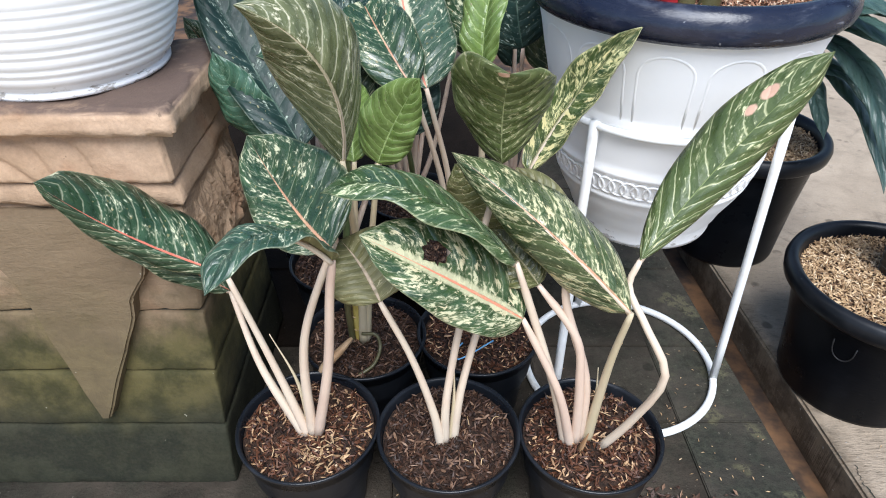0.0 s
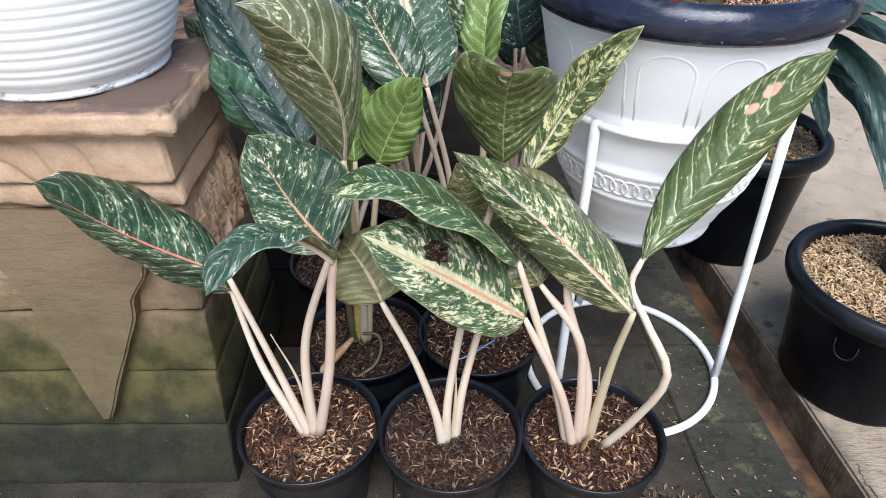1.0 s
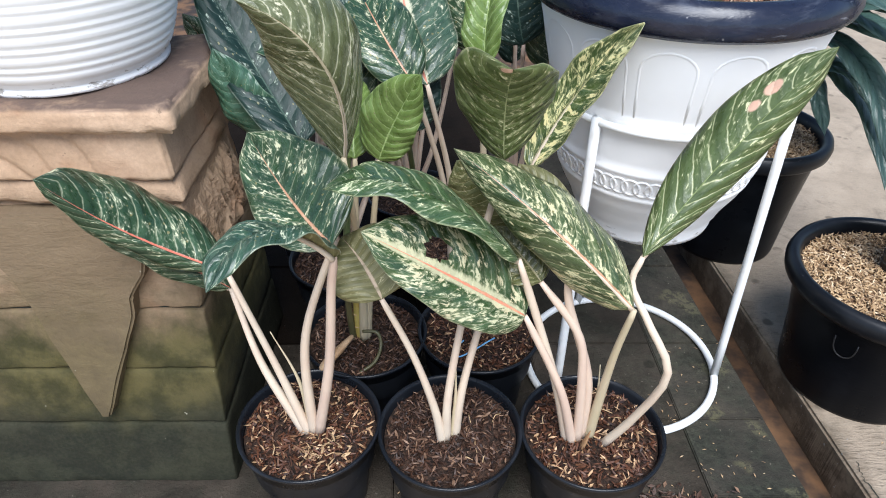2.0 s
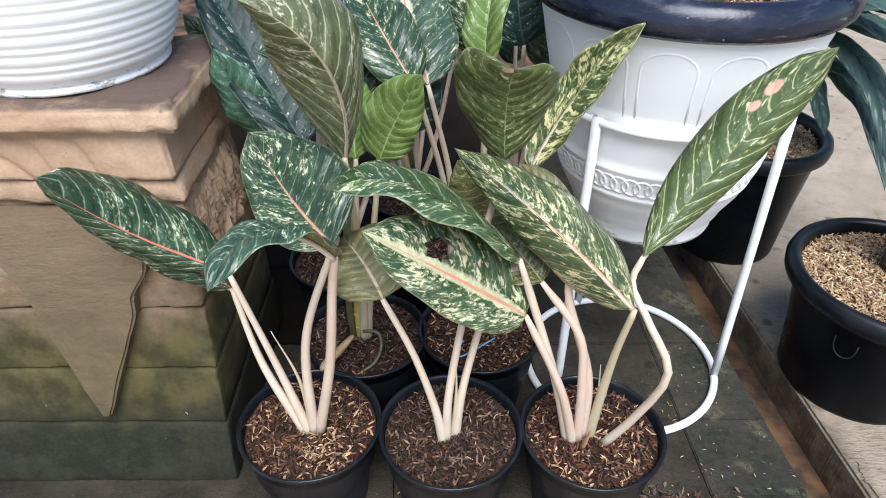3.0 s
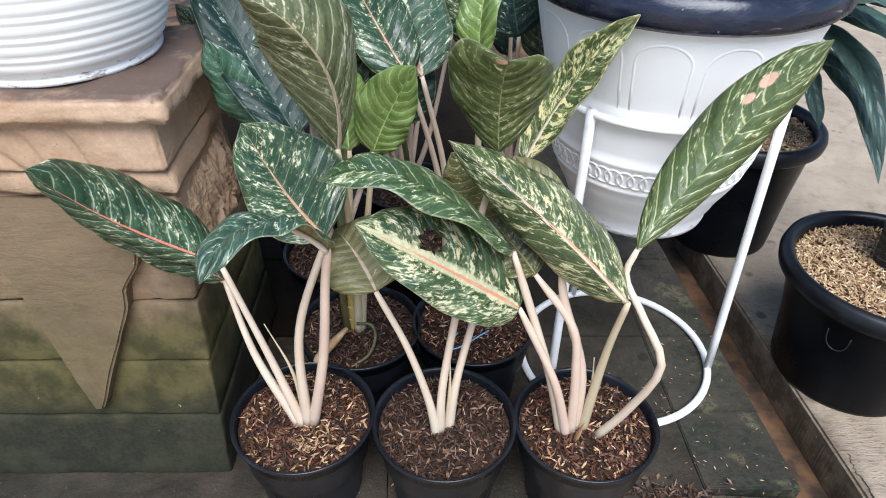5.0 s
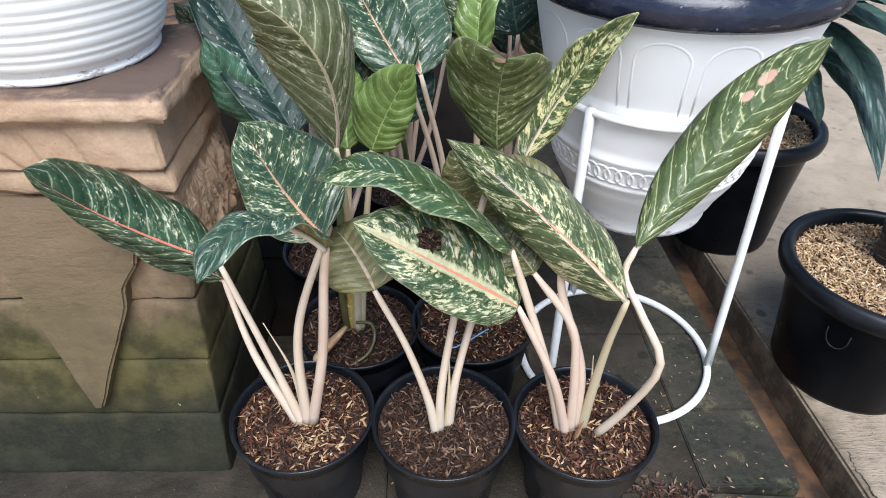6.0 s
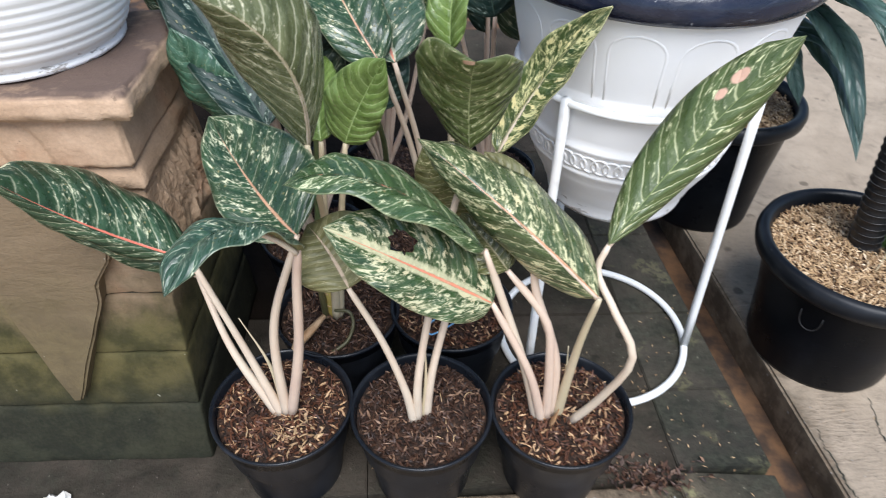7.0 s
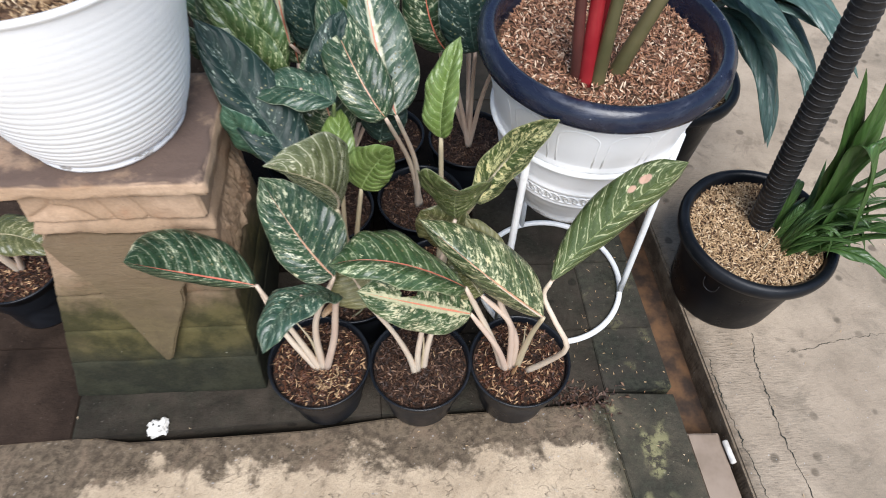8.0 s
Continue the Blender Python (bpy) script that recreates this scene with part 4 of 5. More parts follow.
stand = thing("wire_plant_stand", (0.335, 0.978, 0), "white painted metal ring stand holding the pot", "plant stand")
tube("floor_ring", [Vector((0.149 * math.cos(a), 0.149 * math.sin(a), 0.006)) for a in [2 * math.pi * i / 72 for i in range(72)]], 0.0058, STAND, stand, closed=True, seg=12)
tube("top_ring", [Vector((-0.005 + 0.1505 * math.cos(a), 0.034 + 0.1505 * math.sin(a), 0.461)) for a in [2 * math.pi * i / 72 for i in range(72)]], 0.0045, STAND, stand, closed=True, seg=12)
for deg, deg2 in ((-9, -23), (-137, -131), (111, 111)):
    a, a2 = radians(deg), radians(deg2)
    top_pt = Vector((-0.005 + 0.1505 * math.cos(a2), 0.034 + 0.1505 * math.sin(a2), 0.466))
    foot = Vector((0.149 * math.cos(a), 0.149 * math.sin(a), 0.003))
    tube("leg", [foot.lerp(top_pt, k / 6) for k in range(7)], 0.0062, STAND, stand, seg=12)

# ---- big black pots on the walkway ----
def tub(at, label, seed, R=0.147, H=0.208, rb=0.105):
    p = thing("black_planter", at, label, "planter", "large black planters")
    bpy.context.view_layer.update()
    pot = lathe("pot", [(0.0, 0.004), (rb - 0.006, 0.004), (rb - 0.004, 0.0), (rb, 0.0), (rb + 0.002, 0.006), (rb + (R - 0.02 - rb) * 0.5, H * 0.45), (R - 0.018, H - 0.035), (R - 0.016, H - 0.03)], POT_TUB, p, seg=90)
    lathe("rim", [(R - 0.018, H - 0.034), (R - 0.008, H - 0.033), (R - 0.001, H - 0.026), (R + 0.001, H - 0.014), (R - 0.002, H - 0.004), (R - 0.008, H), (R - 0.014, H - 0.001), (R - 0.019, H - 0.006), (R - 0.021, H - 0.02), (R - 0.027, H - 0.06)], POT, pot, "thick rounded black rim", seg=90)
    soil_bed(p, R - 0.021, H - 0.026, seed, LITTER)
    husks(p, R - 0.023, H - 0.021, 5200, HUSK_TAN, 0.0095, seed)
    return p


tub_a = tub((0.702, 0.985, 0), "big black plastic planter filled with rice husks", 51)
tub_b = tub((0.59, 1.36, 0), "black plastic planter half hidden behind the white pot", 52, 0.14, 0.25, 0.098)

trunk = thing("ringed_trunk", (0.713, 1.005, 0.18), "leaning black ringed palm trunk rising from a planter", "palm trunk")
bpy.context.view_layer.update()
o = trunk.matrix_world.inverted()
t0, t1 = Vector((0.713, 1.005, 0.175)), Vector((0.655, 1.0, 0.7))
line, rad = [], []
for k in range(265):
    f = k / 264
    ph = (f * 66) % 1.0
    line.append(o @ (t0 + (t1 - t0) * (f * 1.5)))
    rad.append(0.0218 + 0.001 * (abs(ph - 0.5) * 2) ** 3)
tube("stem", line, rad, TRUNK, trunk, seg=20)
d = (t1 - t0).normalized()
for k in range(65):
    c = t0 + (t1 - t0) * 1.5 * ((k + 1) / 66)
    x = d.orthogonal().normalized()
    y = d.cross(x)
    tube("ring_scar", [o @ (c + x * 0.0227 * math.cos(a) + y * 0.0227 * math.sin(a)) for a in [2 * math.pi * i / 28 for i in range(28)]], 0.0004, RING, trunk, seg=5, closed=True)

# ---- three front plants ----
fl = potted("aglaonema", (-0.093, 0.703, 0.0), "aglaonema with dark green drooping leaves in a black pot", seed=1, count=620)
fm = potted("aglaonema", (0.080, 0.708, 0.0), "aglaonema with thin cream stalks in a black pot", mat=HUSK_DARK, seed=2, count=620)
fr = potted("aglaonema", (0.252, 0.722, 0.0), "aglaonema with mottled cream leaves in a black pot", seed=3, count=620)
b1 = potted("aglaonema", (-0.053, 0.866, 0.0), "aglaonema with olive and lime leaves in a black pot", mat=HUSK_DARK, seed=4)
b2 = potted("aglaonema", (0.108, 0.888, 0.0), "aglaonema with folded olive leaves in a black pot", seed=5)
b3 = potted("aglaonema", (-0.12, 1.04, 0.0), "aglaonema with dark blue-green leaves in a black pot", mat=HUSK_DARK, seed=6)
b4 = potted("aglaonema", (0.06, 1.075, 0.0), "aglaonema with pink-ribbed leaves in a black pot", mat=HUSK_DARK, seed=7)
b5 = potted("aglaonema", (-0.03, 1.25, 0.0), "aglaonema with silver-flecked leaves in a black pot", mat=HUSK_DARK, seed=8)
b6 = potted("aglaonema", (0.155, 1.25, 0.0), "aglaonema with grey-green leaves in a black pot", mat=HUSK_DARK, seed=9)
b7 = potted("aglaonema", (-0.21, 1.21, 0.0), "aglaonema with dark leaves in a black pot", mat=HUSK_DARK, seed=10)
lp = potted("aglaonema", (-0.685, 0.872, 0.0), "aglaonema in a black pot beside the pedestal", seed=11)
bpy.context.view_layer.update()

drift = husks(fl, 0.034, 0.1295, 80, HUSK_TAN, 0.0095, 61)
drift.location = fl.matrix_world.inverted().to_3x3() @ Vector((0.028, -0.035, 0))

# plant of the first pot
leaf(fl, (-0.160, 0.712, 0.362), (-0.238, 0.690, 0.420), (-0.282, 0.652, 0.501), (-0.013, 0.064, 0.014), (0.001, 0.003, -0.03), DARK, label="dark green leaf with a coral midrib", bow=0.008)
leaf(fl, (-0.174, 0.745, 0.31), (-0.232, 0.72, 0.375), (-0.285, 0.69, 0.44), (-0.01, 0.05, 0.012), (0.0, -0.004, -0.026), DARK, label="shaded dark green leaf")
leaf(fl, (-0.026, 0.663, 0.425), (-0.068, 0.622, 0.480), (-0.100, 0.549, 0.486), (-0.02, 0.025, -0.013), (0.02, -0.036, 0.018), DARK_PLAIN, label="drooping dark green leaf", bow=0.006, curl=0.1)
leaf(fl, (-0.038, 0.702, 0.41), (-0.090, 0.751, 0.428), (-0.157, 0.832, 0.463), (-0.044, -0.012, 0.0), (0.045, 0.03, 0.04), DARK_TAN, label="dark green leaf with cream flecks and a tan midrib")
petiole(fl, ((-0.096, 0.694, 0.128), (-0.14, 0.71, 0.225), (-0.174, 0.745, 0.31)))
petiole(fl, ((-0.092, 0.694, 0.128), (-0.118, 0.702, 0.225), (-0.158, 0.712, 0.362)))
petiole(fl, ((-0.086, 0.694, 0.128), (-0.08, 0.698, 0.28), (-0.038, 0.702, 0.41)), 0.0068, 0.004)
petiole(fl, ((-0.080, 0.694, 0.128), (-0.052, 0.684, 0.26), (-0.035, 0.67, 0.38), (-0.026, 0.663, 0.425)), 0.0068, 0.0042, STEM_P)
petiole(fl, ((-0.088, 0.697, 0.13), (-0.098, 0.705, 0.21), (-0.125, 0.715, 0.275)), 0.005, 0.0006, STEM_G, name="new_shoot")

# plant of the middle pot
leaf(fm, (0.01, 0.69, 0.354), (-0.012, 0.715, 0.378), (-0.04, 0.745, 0.39), (-0.03, -0.02, -0.018), (0.07, 0.0, 0.006), UNDER, UNDER, "pale underside of a leaf", face=(0, -1, 0.2))
leaf(fm, (0.137, 0.782, 0.385), (0.108, 0.782, 0.43), (0.078, 0.782, 0.466), (-0.035, 0, -0.02), (0.03, 0.01, 0.025), OLIVE, UNDER, "olive mottled leaf", face=(0, -1, 0.3))
petiole(fm, ((0.072, 0.695, 0.128), (0.062, 0.695, 0.19), (0.04, 0.692, 0.275), (0.01, 0.69, 0.354)), 0.0062)
petiole(fm, ((0.076, 0.697, 0.128), (0.079, 0.7, 0.22), (0.1, 0.73, 0.36), (0.126, 0.757, 0.48)), 0.006)
petiole(fm, ((0.086, 0.703, 0.128), (0.095, 0.71, 0.22), (0.12, 0.745, 0.33), (0.137, 0.782, 0.385)), 0.006)
leaf(fm, (0.126, 0.757, 0.482), (0.124, 0.742, 0.54), (0.128, 0.715, 0.59), (-0.046, 0.02, 0.022), (0.042, 0.012, 0.026), BURNT, UNDER, "folded olive leaf with a torn brown tip", face=(0, -1, 0.2), blunt=0.6, end=0.34)

# plant of the third pot
leaf(fr, (0.145, 0.694, 0.41), (0.048, 0.672, 0.497), (-0.030, 0.662, 0.498), (-0.02, 0.062, -0.014), (0.004, -0.036, 0.003), GREEN, label="glossy green leaf with a coral midrib", bow=0.008)
leaf(fr, (0.156, 0.693, 0.34), (0.077, 0.664, 0.412), (0.005, 0.645, 0.468), (0.012, 0.036, 0.036), (-0.004, -0.029, -0.024), CREAM, label="cream mottled leaf with a hole", ny=56, nx=18, hole=(0.33, 0.6, 0.1, 0.075), blunt=0.44)
leaf(fr, (0.257, 0.674, 0.372), (0.168, 0.686, 0.457), (0.078, 0.738, 0.503), (0.04, 0.05, -0.014), (-0.016, 0.01, -0.034), GREY, label="silvery cream-mottled leaf", blunt=0.4)
leaf(fr, (0.265, 0.713, 0.407), (0.3355, 0.756, 0.5005), (0.405, 0.769, 0.599), (-0.021, 0.033, 0.0095), (0.0265, 0.002, -0.0085), SPOT, UNDER_G, label="upright green leaf with pale veins and pink spots", face=(-0.3, -1, 0.4), blunt=0.8)
leaf(fr, (0.169, 0.702, 0.378), (0.148, 0.722, 0.395), (0.12, 0.75, 0.41), (-0.02, -0.02, -0.01), (0.02, 0.015, 0.005), OLIVE, label="small mottled leaf", face=(0, -1, 0.4))
leaf(fr, (0.195, 0.70, 0.395), (0.17, 0.735, 0.44), (0.14, 0.765, 0.475), (-0.016, -0.008, -0.012), (0.02, 0.012, 0.02), UNDER, UNDER, label="small pale leaf", face=(0, -1, 0.2))
petiole(fr, ((0.222, 0.712, 0.128), (0.196, 0.705, 0.24), (0.145, 0.694, 0.41)), 0.0066, 0.0042)
petiole(fr, ((0.228, 0.708, 0.128), (0.203, 0.698, 0.23), (0.156, 0.693, 0.34)), 0.0064, 0.004, STEM_P)
petiole(fr, ((0.234, 0.710, 0.128), (0.226, 0.704, 0.24), (0.214, 0.702, 0.31), (0.169, 0.702, 0.378)), 0.0064, 0.0042, STEM_P)
petiole(fr, ((0.238, 0.714, 0.128), (0.233, 0.708, 0.24), (0.2, 0.703, 0.35), (0.195, 0.70, 0.395)), 0.0064, 0.004, STEM_P)
petiole(fr, ((0.247, 0.715, 0.128), (0.25, 0.705, 0.22), (0.252, 0.69, 0.3), (0.257, 0.674, 0.372)), material=STEM_G)
petiole(fr, ((0.262, 0.706, 0.128), (0.287, 0.69, 0.2), (0.303, 0.670, 0.292), (0.278, 0.684, 0.345), (0.258, 0.706, 0.378), (0.265, 0.713, 0.407)), 0.0054, 0.0034, STEM)
petiole(fr, ((0.25, 0.72, 0.13), (0.252, 0.728, 0.19), (0.25, 0.735, 0.235)), 0.005, 0.0006, STEM_G, name="new_shoot")

# second row
leaf(b1, (-0.037, 0.78, 0.460), (-0.030, 0.718, 0.583), (-0.088, 0.688, 0.648), (-0.052, 0.032, -0.024), (0.02, 0.066, 0.004), PALE, UNDER, "large olive leaf with a pale folded tip", face=(0.1, -1, 0.6), blunt=0.7, end=0.85)
leaf(b1, (-0.015, 0.85, 0.425), (0.006, 0.847, 0.476), (0.038, 0.83, 0.537), (-0.038, 0.012, 0.01), (0.034, -0.014, 0.008), LIME, label="lime green leaf", face=(0, -1, 0.3))
leaf(b1, (-0.045, 0.86, 0.42), (-0.052, 0.9, 0.45), (-0.055, 0.966, 0.475), (-0.036, 0.0, 0.012), (0.026, 0.0, 0.01), LIME, label="lime green leaf", face=(0, -1, 0.4))
petiole(b1, ((-0.053, 0.86, 0.13), (-0.045, 0.84, 0.28), (-0.037, 0.776, 0.467)), material=STEM_G)
petiole(b1, ((-0.05, 0.862, 0.13), (-0.035, 0.86, 0.28), (-0.015, 0.85, 0.425)), material=STEM_G)
petiole(b1, ((-0.056, 0.866, 0.13), (-0.055, 0.87, 0.28), (-0.045, 0.86, 0.42)), material=STEM_G)
petiole(b1, ((-0.06, 0.868, 0.125), (-0.056, 0.86, 0.22)), 0.0095, 0.0085, CANE, "thick yellow cane", name="cane")
leaf(b2, (0.155, 0.826, 0.436), (0.198, 0.845, 0.515), (0.253, 0.838, 0.593), (-0.024, 0.012, 0.006), (0.02, -0.034, 0.02), YELLOW, YELLOW, "narrow curled yellow-mottled leaf", face=(0.2, -1, 0.3), bow=-0.012)
leaf(b2, (0.102, 0.85, 0.54), (0.104, 0.87, 0.60), (0.122, 0.91, 0.66), (-0.026, 0.0, 0.0), (0.017, -0.02, 0.004), LIME, label="lime green leaf", face=(0, -1, 0.3))
petiole(b2, ((0.108, 0.885, 0.13), (0.12, 0.87, 0.28), (0.155, 0.826, 0.436)), material=STEM_G)
petiole(b2, ((0.104, 0.888, 0.13), (0.105, 0.875, 0.32), (0.102, 0.85, 0.54)), material=STEM_G)

# back rows
leaf(b4, (0.030, 0.96, 0.472), (-0.004, 1.042, 0.527), (-0.033, 1.15, 0.60), (-0.045, -0.01, 0.012), (0.058, 0.01, 0.0), PINK, label="large mottled leaf with a pink midrib", face=(0, -1, 0.6))
leaf(b4, (0.015, 0.95, 0.475), (-0.035, 1.0, 0.53), (-0.1, 1.13, 0.575), (-0.045, -0.005, 0.0), (0.04, 0.01, 0.01), DARK_TAN, label="mottled leaf with a tan midrib", face=(0, -1, 0.6))
petiole(b4, ((0.055, 1.06, 0.13), (0.055, 1.02, 0.3), (0.030, 0.96, 0.472)))
petiole(b4, ((0.06, 1.065, 0.13), (0.045, 1.02, 0.3), (0.015, 0.95, 0.475)))
leaf(b3, (-0.108, 0.87, 0.43), (-0.178, 0.935, 0.505), (-0.25, 0.99, 0.61), (-0.036, -0.022, 0.004), (0.046, 0.032, 0.006), BLUE, label="large dark blue-green leaf", face=(0, -1, 0.4))
leaf(b3, (-0.058, 0.938, 0.512), (-0.12, 0.958, 0.52), (-0.212, 0.968, 0.51), (0.0, 0.04, 0.004), (0.0, -0.036, -0.006), DARK_PLAIN, label="oval green leaf", face=(0, -0.4, 1))
leaf(b3, (-0.155, 0.92, 0.405), (-0.186, 0.905, 0.465), (-0.21, 0.905, 0.53), (-0.028, 0.0, -0.008), (0.036, 0.0, 0.008), TEAL, label="teal-green leaf", face=(0, -1, 0.3))
petiole(b3, ((-0.12, 1.04, 0.13), (-0.15, 1.0, 0.27), (-0.155, 0.92, 0.405)))
leaf(b3, (-0.16, 1.02, 0.46), (-0.2, 1.03, 0.53), (-0.26, 1.06, 0.6), (-0.04, 0, 0.01), (0.04, 0, 0.02), TALL, label="green leaf", face=(0, -0.7, 0.7))
petiole(b3, ((-0.12, 1.03, 0.13), (-0.14, 0.96, 0.28), (-0.108, 0.87, 0.43)))
petiole(b3, ((-0.115, 1.035, 0.13), (-0.09, 1.0, 0.32), (-0.058, 0.938, 0.512)), material=STEM_LEAFY)
petiole(b3, ((-0.125, 1.04, 0.13), (-0.15, 1.03, 0.3), (-0.16, 1.02, 0.46)), material=STEM_P)
for pl, items in (
    (b6, (((0.15, 1.12, 0.47), (0.135, 1.13, 0.55), (0.13, 1.16, 0.66), 0.05, BLUE), ((0.19, 1.16, 0.42), (0.2, 1.15, 0.5), (0.22, 1.17, 0.6), 0.045, DARK), ((0.1, 1.16, 0.44), (0.07, 1.15, 0.52), (0.06, 1.17, 0.62), 0.045, DARK))),
    (b5, (((-0.16, 1.12, 0.47), (-0.17, 1.14, 0.53), (-0.18, 1.17, 0.62), 0.04, PINK), ((-0.11, 1.12, 0.46), (-0.12, 1.13, 0.53), (-0.13, 1.17, 0.63), 0.042, BLUE), ((-0.06, 1.15, 0.42), (-0.06, 1.14, 0.5), (-0.07, 1.17, 0.6), 0.04, TALL), ((0.0, 1.16, 0.36), (-0.02, 1.14, 0.43), (-0.03, 1.15, 0.5), 0.04, BLUE))),
    (b7, (((-0.24, 1.1, 0.45), (-0.25, 1.1, 0.53), (-0.28, 1.12, 0.62), 0.042, DARK), ((-0.2, 1.12, 0.4), (-0.21, 1.1, 0.47), (-0.24, 1.1, 0.55), 0.04, TALL), ((-0.27, 1.15, 0.38), (-0.3, 1.12, 0.44), (-0.34, 1.12, 0.5), 0.035, DARK))),
):
    c = pl.matrix_world.translation
    for lb, lm, lt, w, mt in items:
        leaf(pl, lb, lm, lt, (-w, -0.004, 0.006), (w, 0.004, 0.006), mt, label="upright mottled leaf", face=(0, -1, 0.4))
        petiole(pl, ((c.x, c.y - 0.02, 0.13), ((c.x + lb[0]) / 2, c.y - 0.05, 0.3), lb), 0.006, 0.0034, STEM_P)

rnd = random.Random(21)
for k in range(34):
    pl = (b3, b5, b6, b7)[k % 4]
    c = pl.matrix_world.translation
    x, y, z = c.x + rnd.uniform(-0.11, 0.09), c.y + rnd.uniform(-0.06, 0.16), rnd.uniform(0.3, 0.48)
    if pl is b6:
        x = min(x, 0.14)
    ln, w, sw = rnd.uniform(0.15, 0.21), rnd.uniform(0.034, 0.046), rnd.uniform(-0.5, 0.5)
    lb = (x, y, z)
    leaf(pl, lb, (x + sw * ln * 0.3, y + 0.02, z + ln * 0.5), (x + sw * ln * 0.8, y + 0.075, z + ln * 0.85), (-w, -0.01, 0.01), (w, 0.01, 0.008), (BLUE, DARK, TALL, BLUE)[rnd.randrange(4)], label="dark upright leaf", face=(0, -1, 0.5))
    petiole(pl, ((c.x, c.y, 0.13), ((c.x + x) / 2, c.y, 0.25), lb), 0.006, 0.0034, STEM_P)

leaf(b5, (0.0, 0.975, 0.4), (0.008, 0.985, 0.455), (0.012, 1.01, 0.515), (-0.034, 0.0, 0.004), (0.038, 0.004, 0.004), BLUE, label="dark blue-green leaf in the shade", face=(0, -1, 0.4))
petiole(b5, ((-0.03, 1.24, 0.13), (-0.01, 1.1, 0.27), (0.0, 0.975, 0.4)), 0.006, 0.0034, STEM_LEAFY)

# plant beside the pedestal
leaf(lp, (-0.655, 0.835, 0.27), (-0.60, 0.835, 0.285), (-0.523, 0.815, 0.27), (0.0, 0.04, 0.005), (0.0, -0.035, -0.01), OLIVE, label="mottled leaf with a browned tip")
leaf(lp, (-0.70, 0.84, 0.28), (-0.75, 0.82, 0.31), (-0.80, 0.8, 0.32), (0, 0.04, 0), (0, -0.04, 0), DARK, label="dark green leaf")
petiole(lp, ((-0.68, 0.865, 0.13), (-0.67, 0.85, 0.2), (-0.655, 0.835, 0.27)))
petiole(lp, ((-0.685, 0.868, 0.13), (-0.69, 0.855, 0.2), (-0.70, 0.84, 0.28)))
petiole(lp, ((-0.675, 0.868, 0.13), (-0.65, 0.855, 0.19), (-0.63, 0.84, 0.24)), material=STEM_P)

# ---- palm-like plant in the far planter ----
palm = thing("broad_leaved_palm", (0.59, 1.36, 0.22), "plant with broad drooping blue-green leaves in a planter", "plant")
bpy.context.view_layer.update()
for lb, lm, lt, w in (((0.60, 1.33, 0.43), (0.665, 1.22, 0.425), (0.694, 1.096, 0.31), 0.03), ((0.62, 1.33, 0.44), (0.72, 1.24, 0.45), (0.765, 1.12, 0.34), 0.028), ((0.6, 1.35, 0.48), (0.70, 1.33, 0.52), (0.84, 1.25, 0.43), 0.036), ((0.6, 1.36, 0.5), (0.70, 1.37, 0.54), (0.88, 1.36, 0.48), 0.04), ((0.58, 1.37, 0.48), (0.64, 1.44, 0.56), (0.76, 1.54, 0.54), 0.04), ((0.61, 1.33, 0.38), (0.69, 1.27, 0.38), (0.735, 1.2, 0.3), 0.02), ((0.62, 1.36, 0.45), (0.74, 1.35, 0.47), (0.85, 1.28, 0.37), 0.03), ((0.57, 1.34, 0.47), (0.60, 1.24, 0.53), (0.68, 1.13, 0.50), 0.03), ((0.60, 1.33, 0.44), (0.67, 1.26, 0.5), (0.79, 1.2, 0.47), 0.034), ((0.60, 1.34, 0.46), (0.70, 1.25, 0.52), (0.80, 1.12, 0.45), 0.034), ((0.6, 1.33, 0.46), (0.65, 1.22, 0.49), (0.74, 1.09, 0.43), 0.03), ((0.59, 1.36, 0.44), (0.65, 1.38, 0.47), (0.75, 1.36, 0.42), 0.03), ((0.61, 1.345, 0.4), (0.715, 1.285, 0.35), (0.742, 1.157, 0.24), 0.034), ((0.6, 1.33, 0.4), (0.632, 1.27, 0.365), (0.652, 1.22, 0.3), 0.024)):
    dv = (Vector(lt) - Vector(lb)).cross(Vector((0, 0, 1))).normalized() * w
    leaf(palm, lb, lm, lt, -dv, dv, PALM, PALM, "broad blue-green leaf", rib=0, face=(0, 0, 1), bow=0.005, ripple=0.003, blunt=0.45)
    petiole(palm, ((0.59, 1.36, 0.22), ((0.59 + lb[0]) / 2, 1.36, (0.25 + lb[2]) / 2), lb), 0.006, 0.004, OLIVE_STEM)

# ---- strap leaves at the trunk's foot ----
straps = thing("strap_leaved_plant", (0.755, 0.985, 0.18), "tuft of green strap leaves beside the trunk", "plant")
bpy.context.view_layer.update()
rnd = random.Random(5)
for k in range(70):
    ln = rnd.uniform(0.12, 0.26)
    b = Vector((0.75 + rnd.uniform(-0.02, 0.045), 0.965 + rnd.uniform(-0.03, 0.03), 0.185))
    dirv = Vector((rnd.uniform(0.1, 0.75), rnd.uniform(-0.3, 0.45), 0))
    m = b + dirv * ln * 0.4 + Vector((0, 0, ln * rnd.uniform(0.35, 0.55)))
    t = b + dirv * ln * 1.1 + Vector((0, 0, ln * rnd.uniform(0.1, 0.85)))
    sv = dirv.cross(Vector((0, 0, 1))).normalized() * rnd.uniform(0.004, 0.008)
    leaf(straps, b, m, t, -sv, sv, STRAP, STRAP, bow=0.001, ripple=0.001, blunt=0.25, name="strap_leaf", ny=14, nx=2)
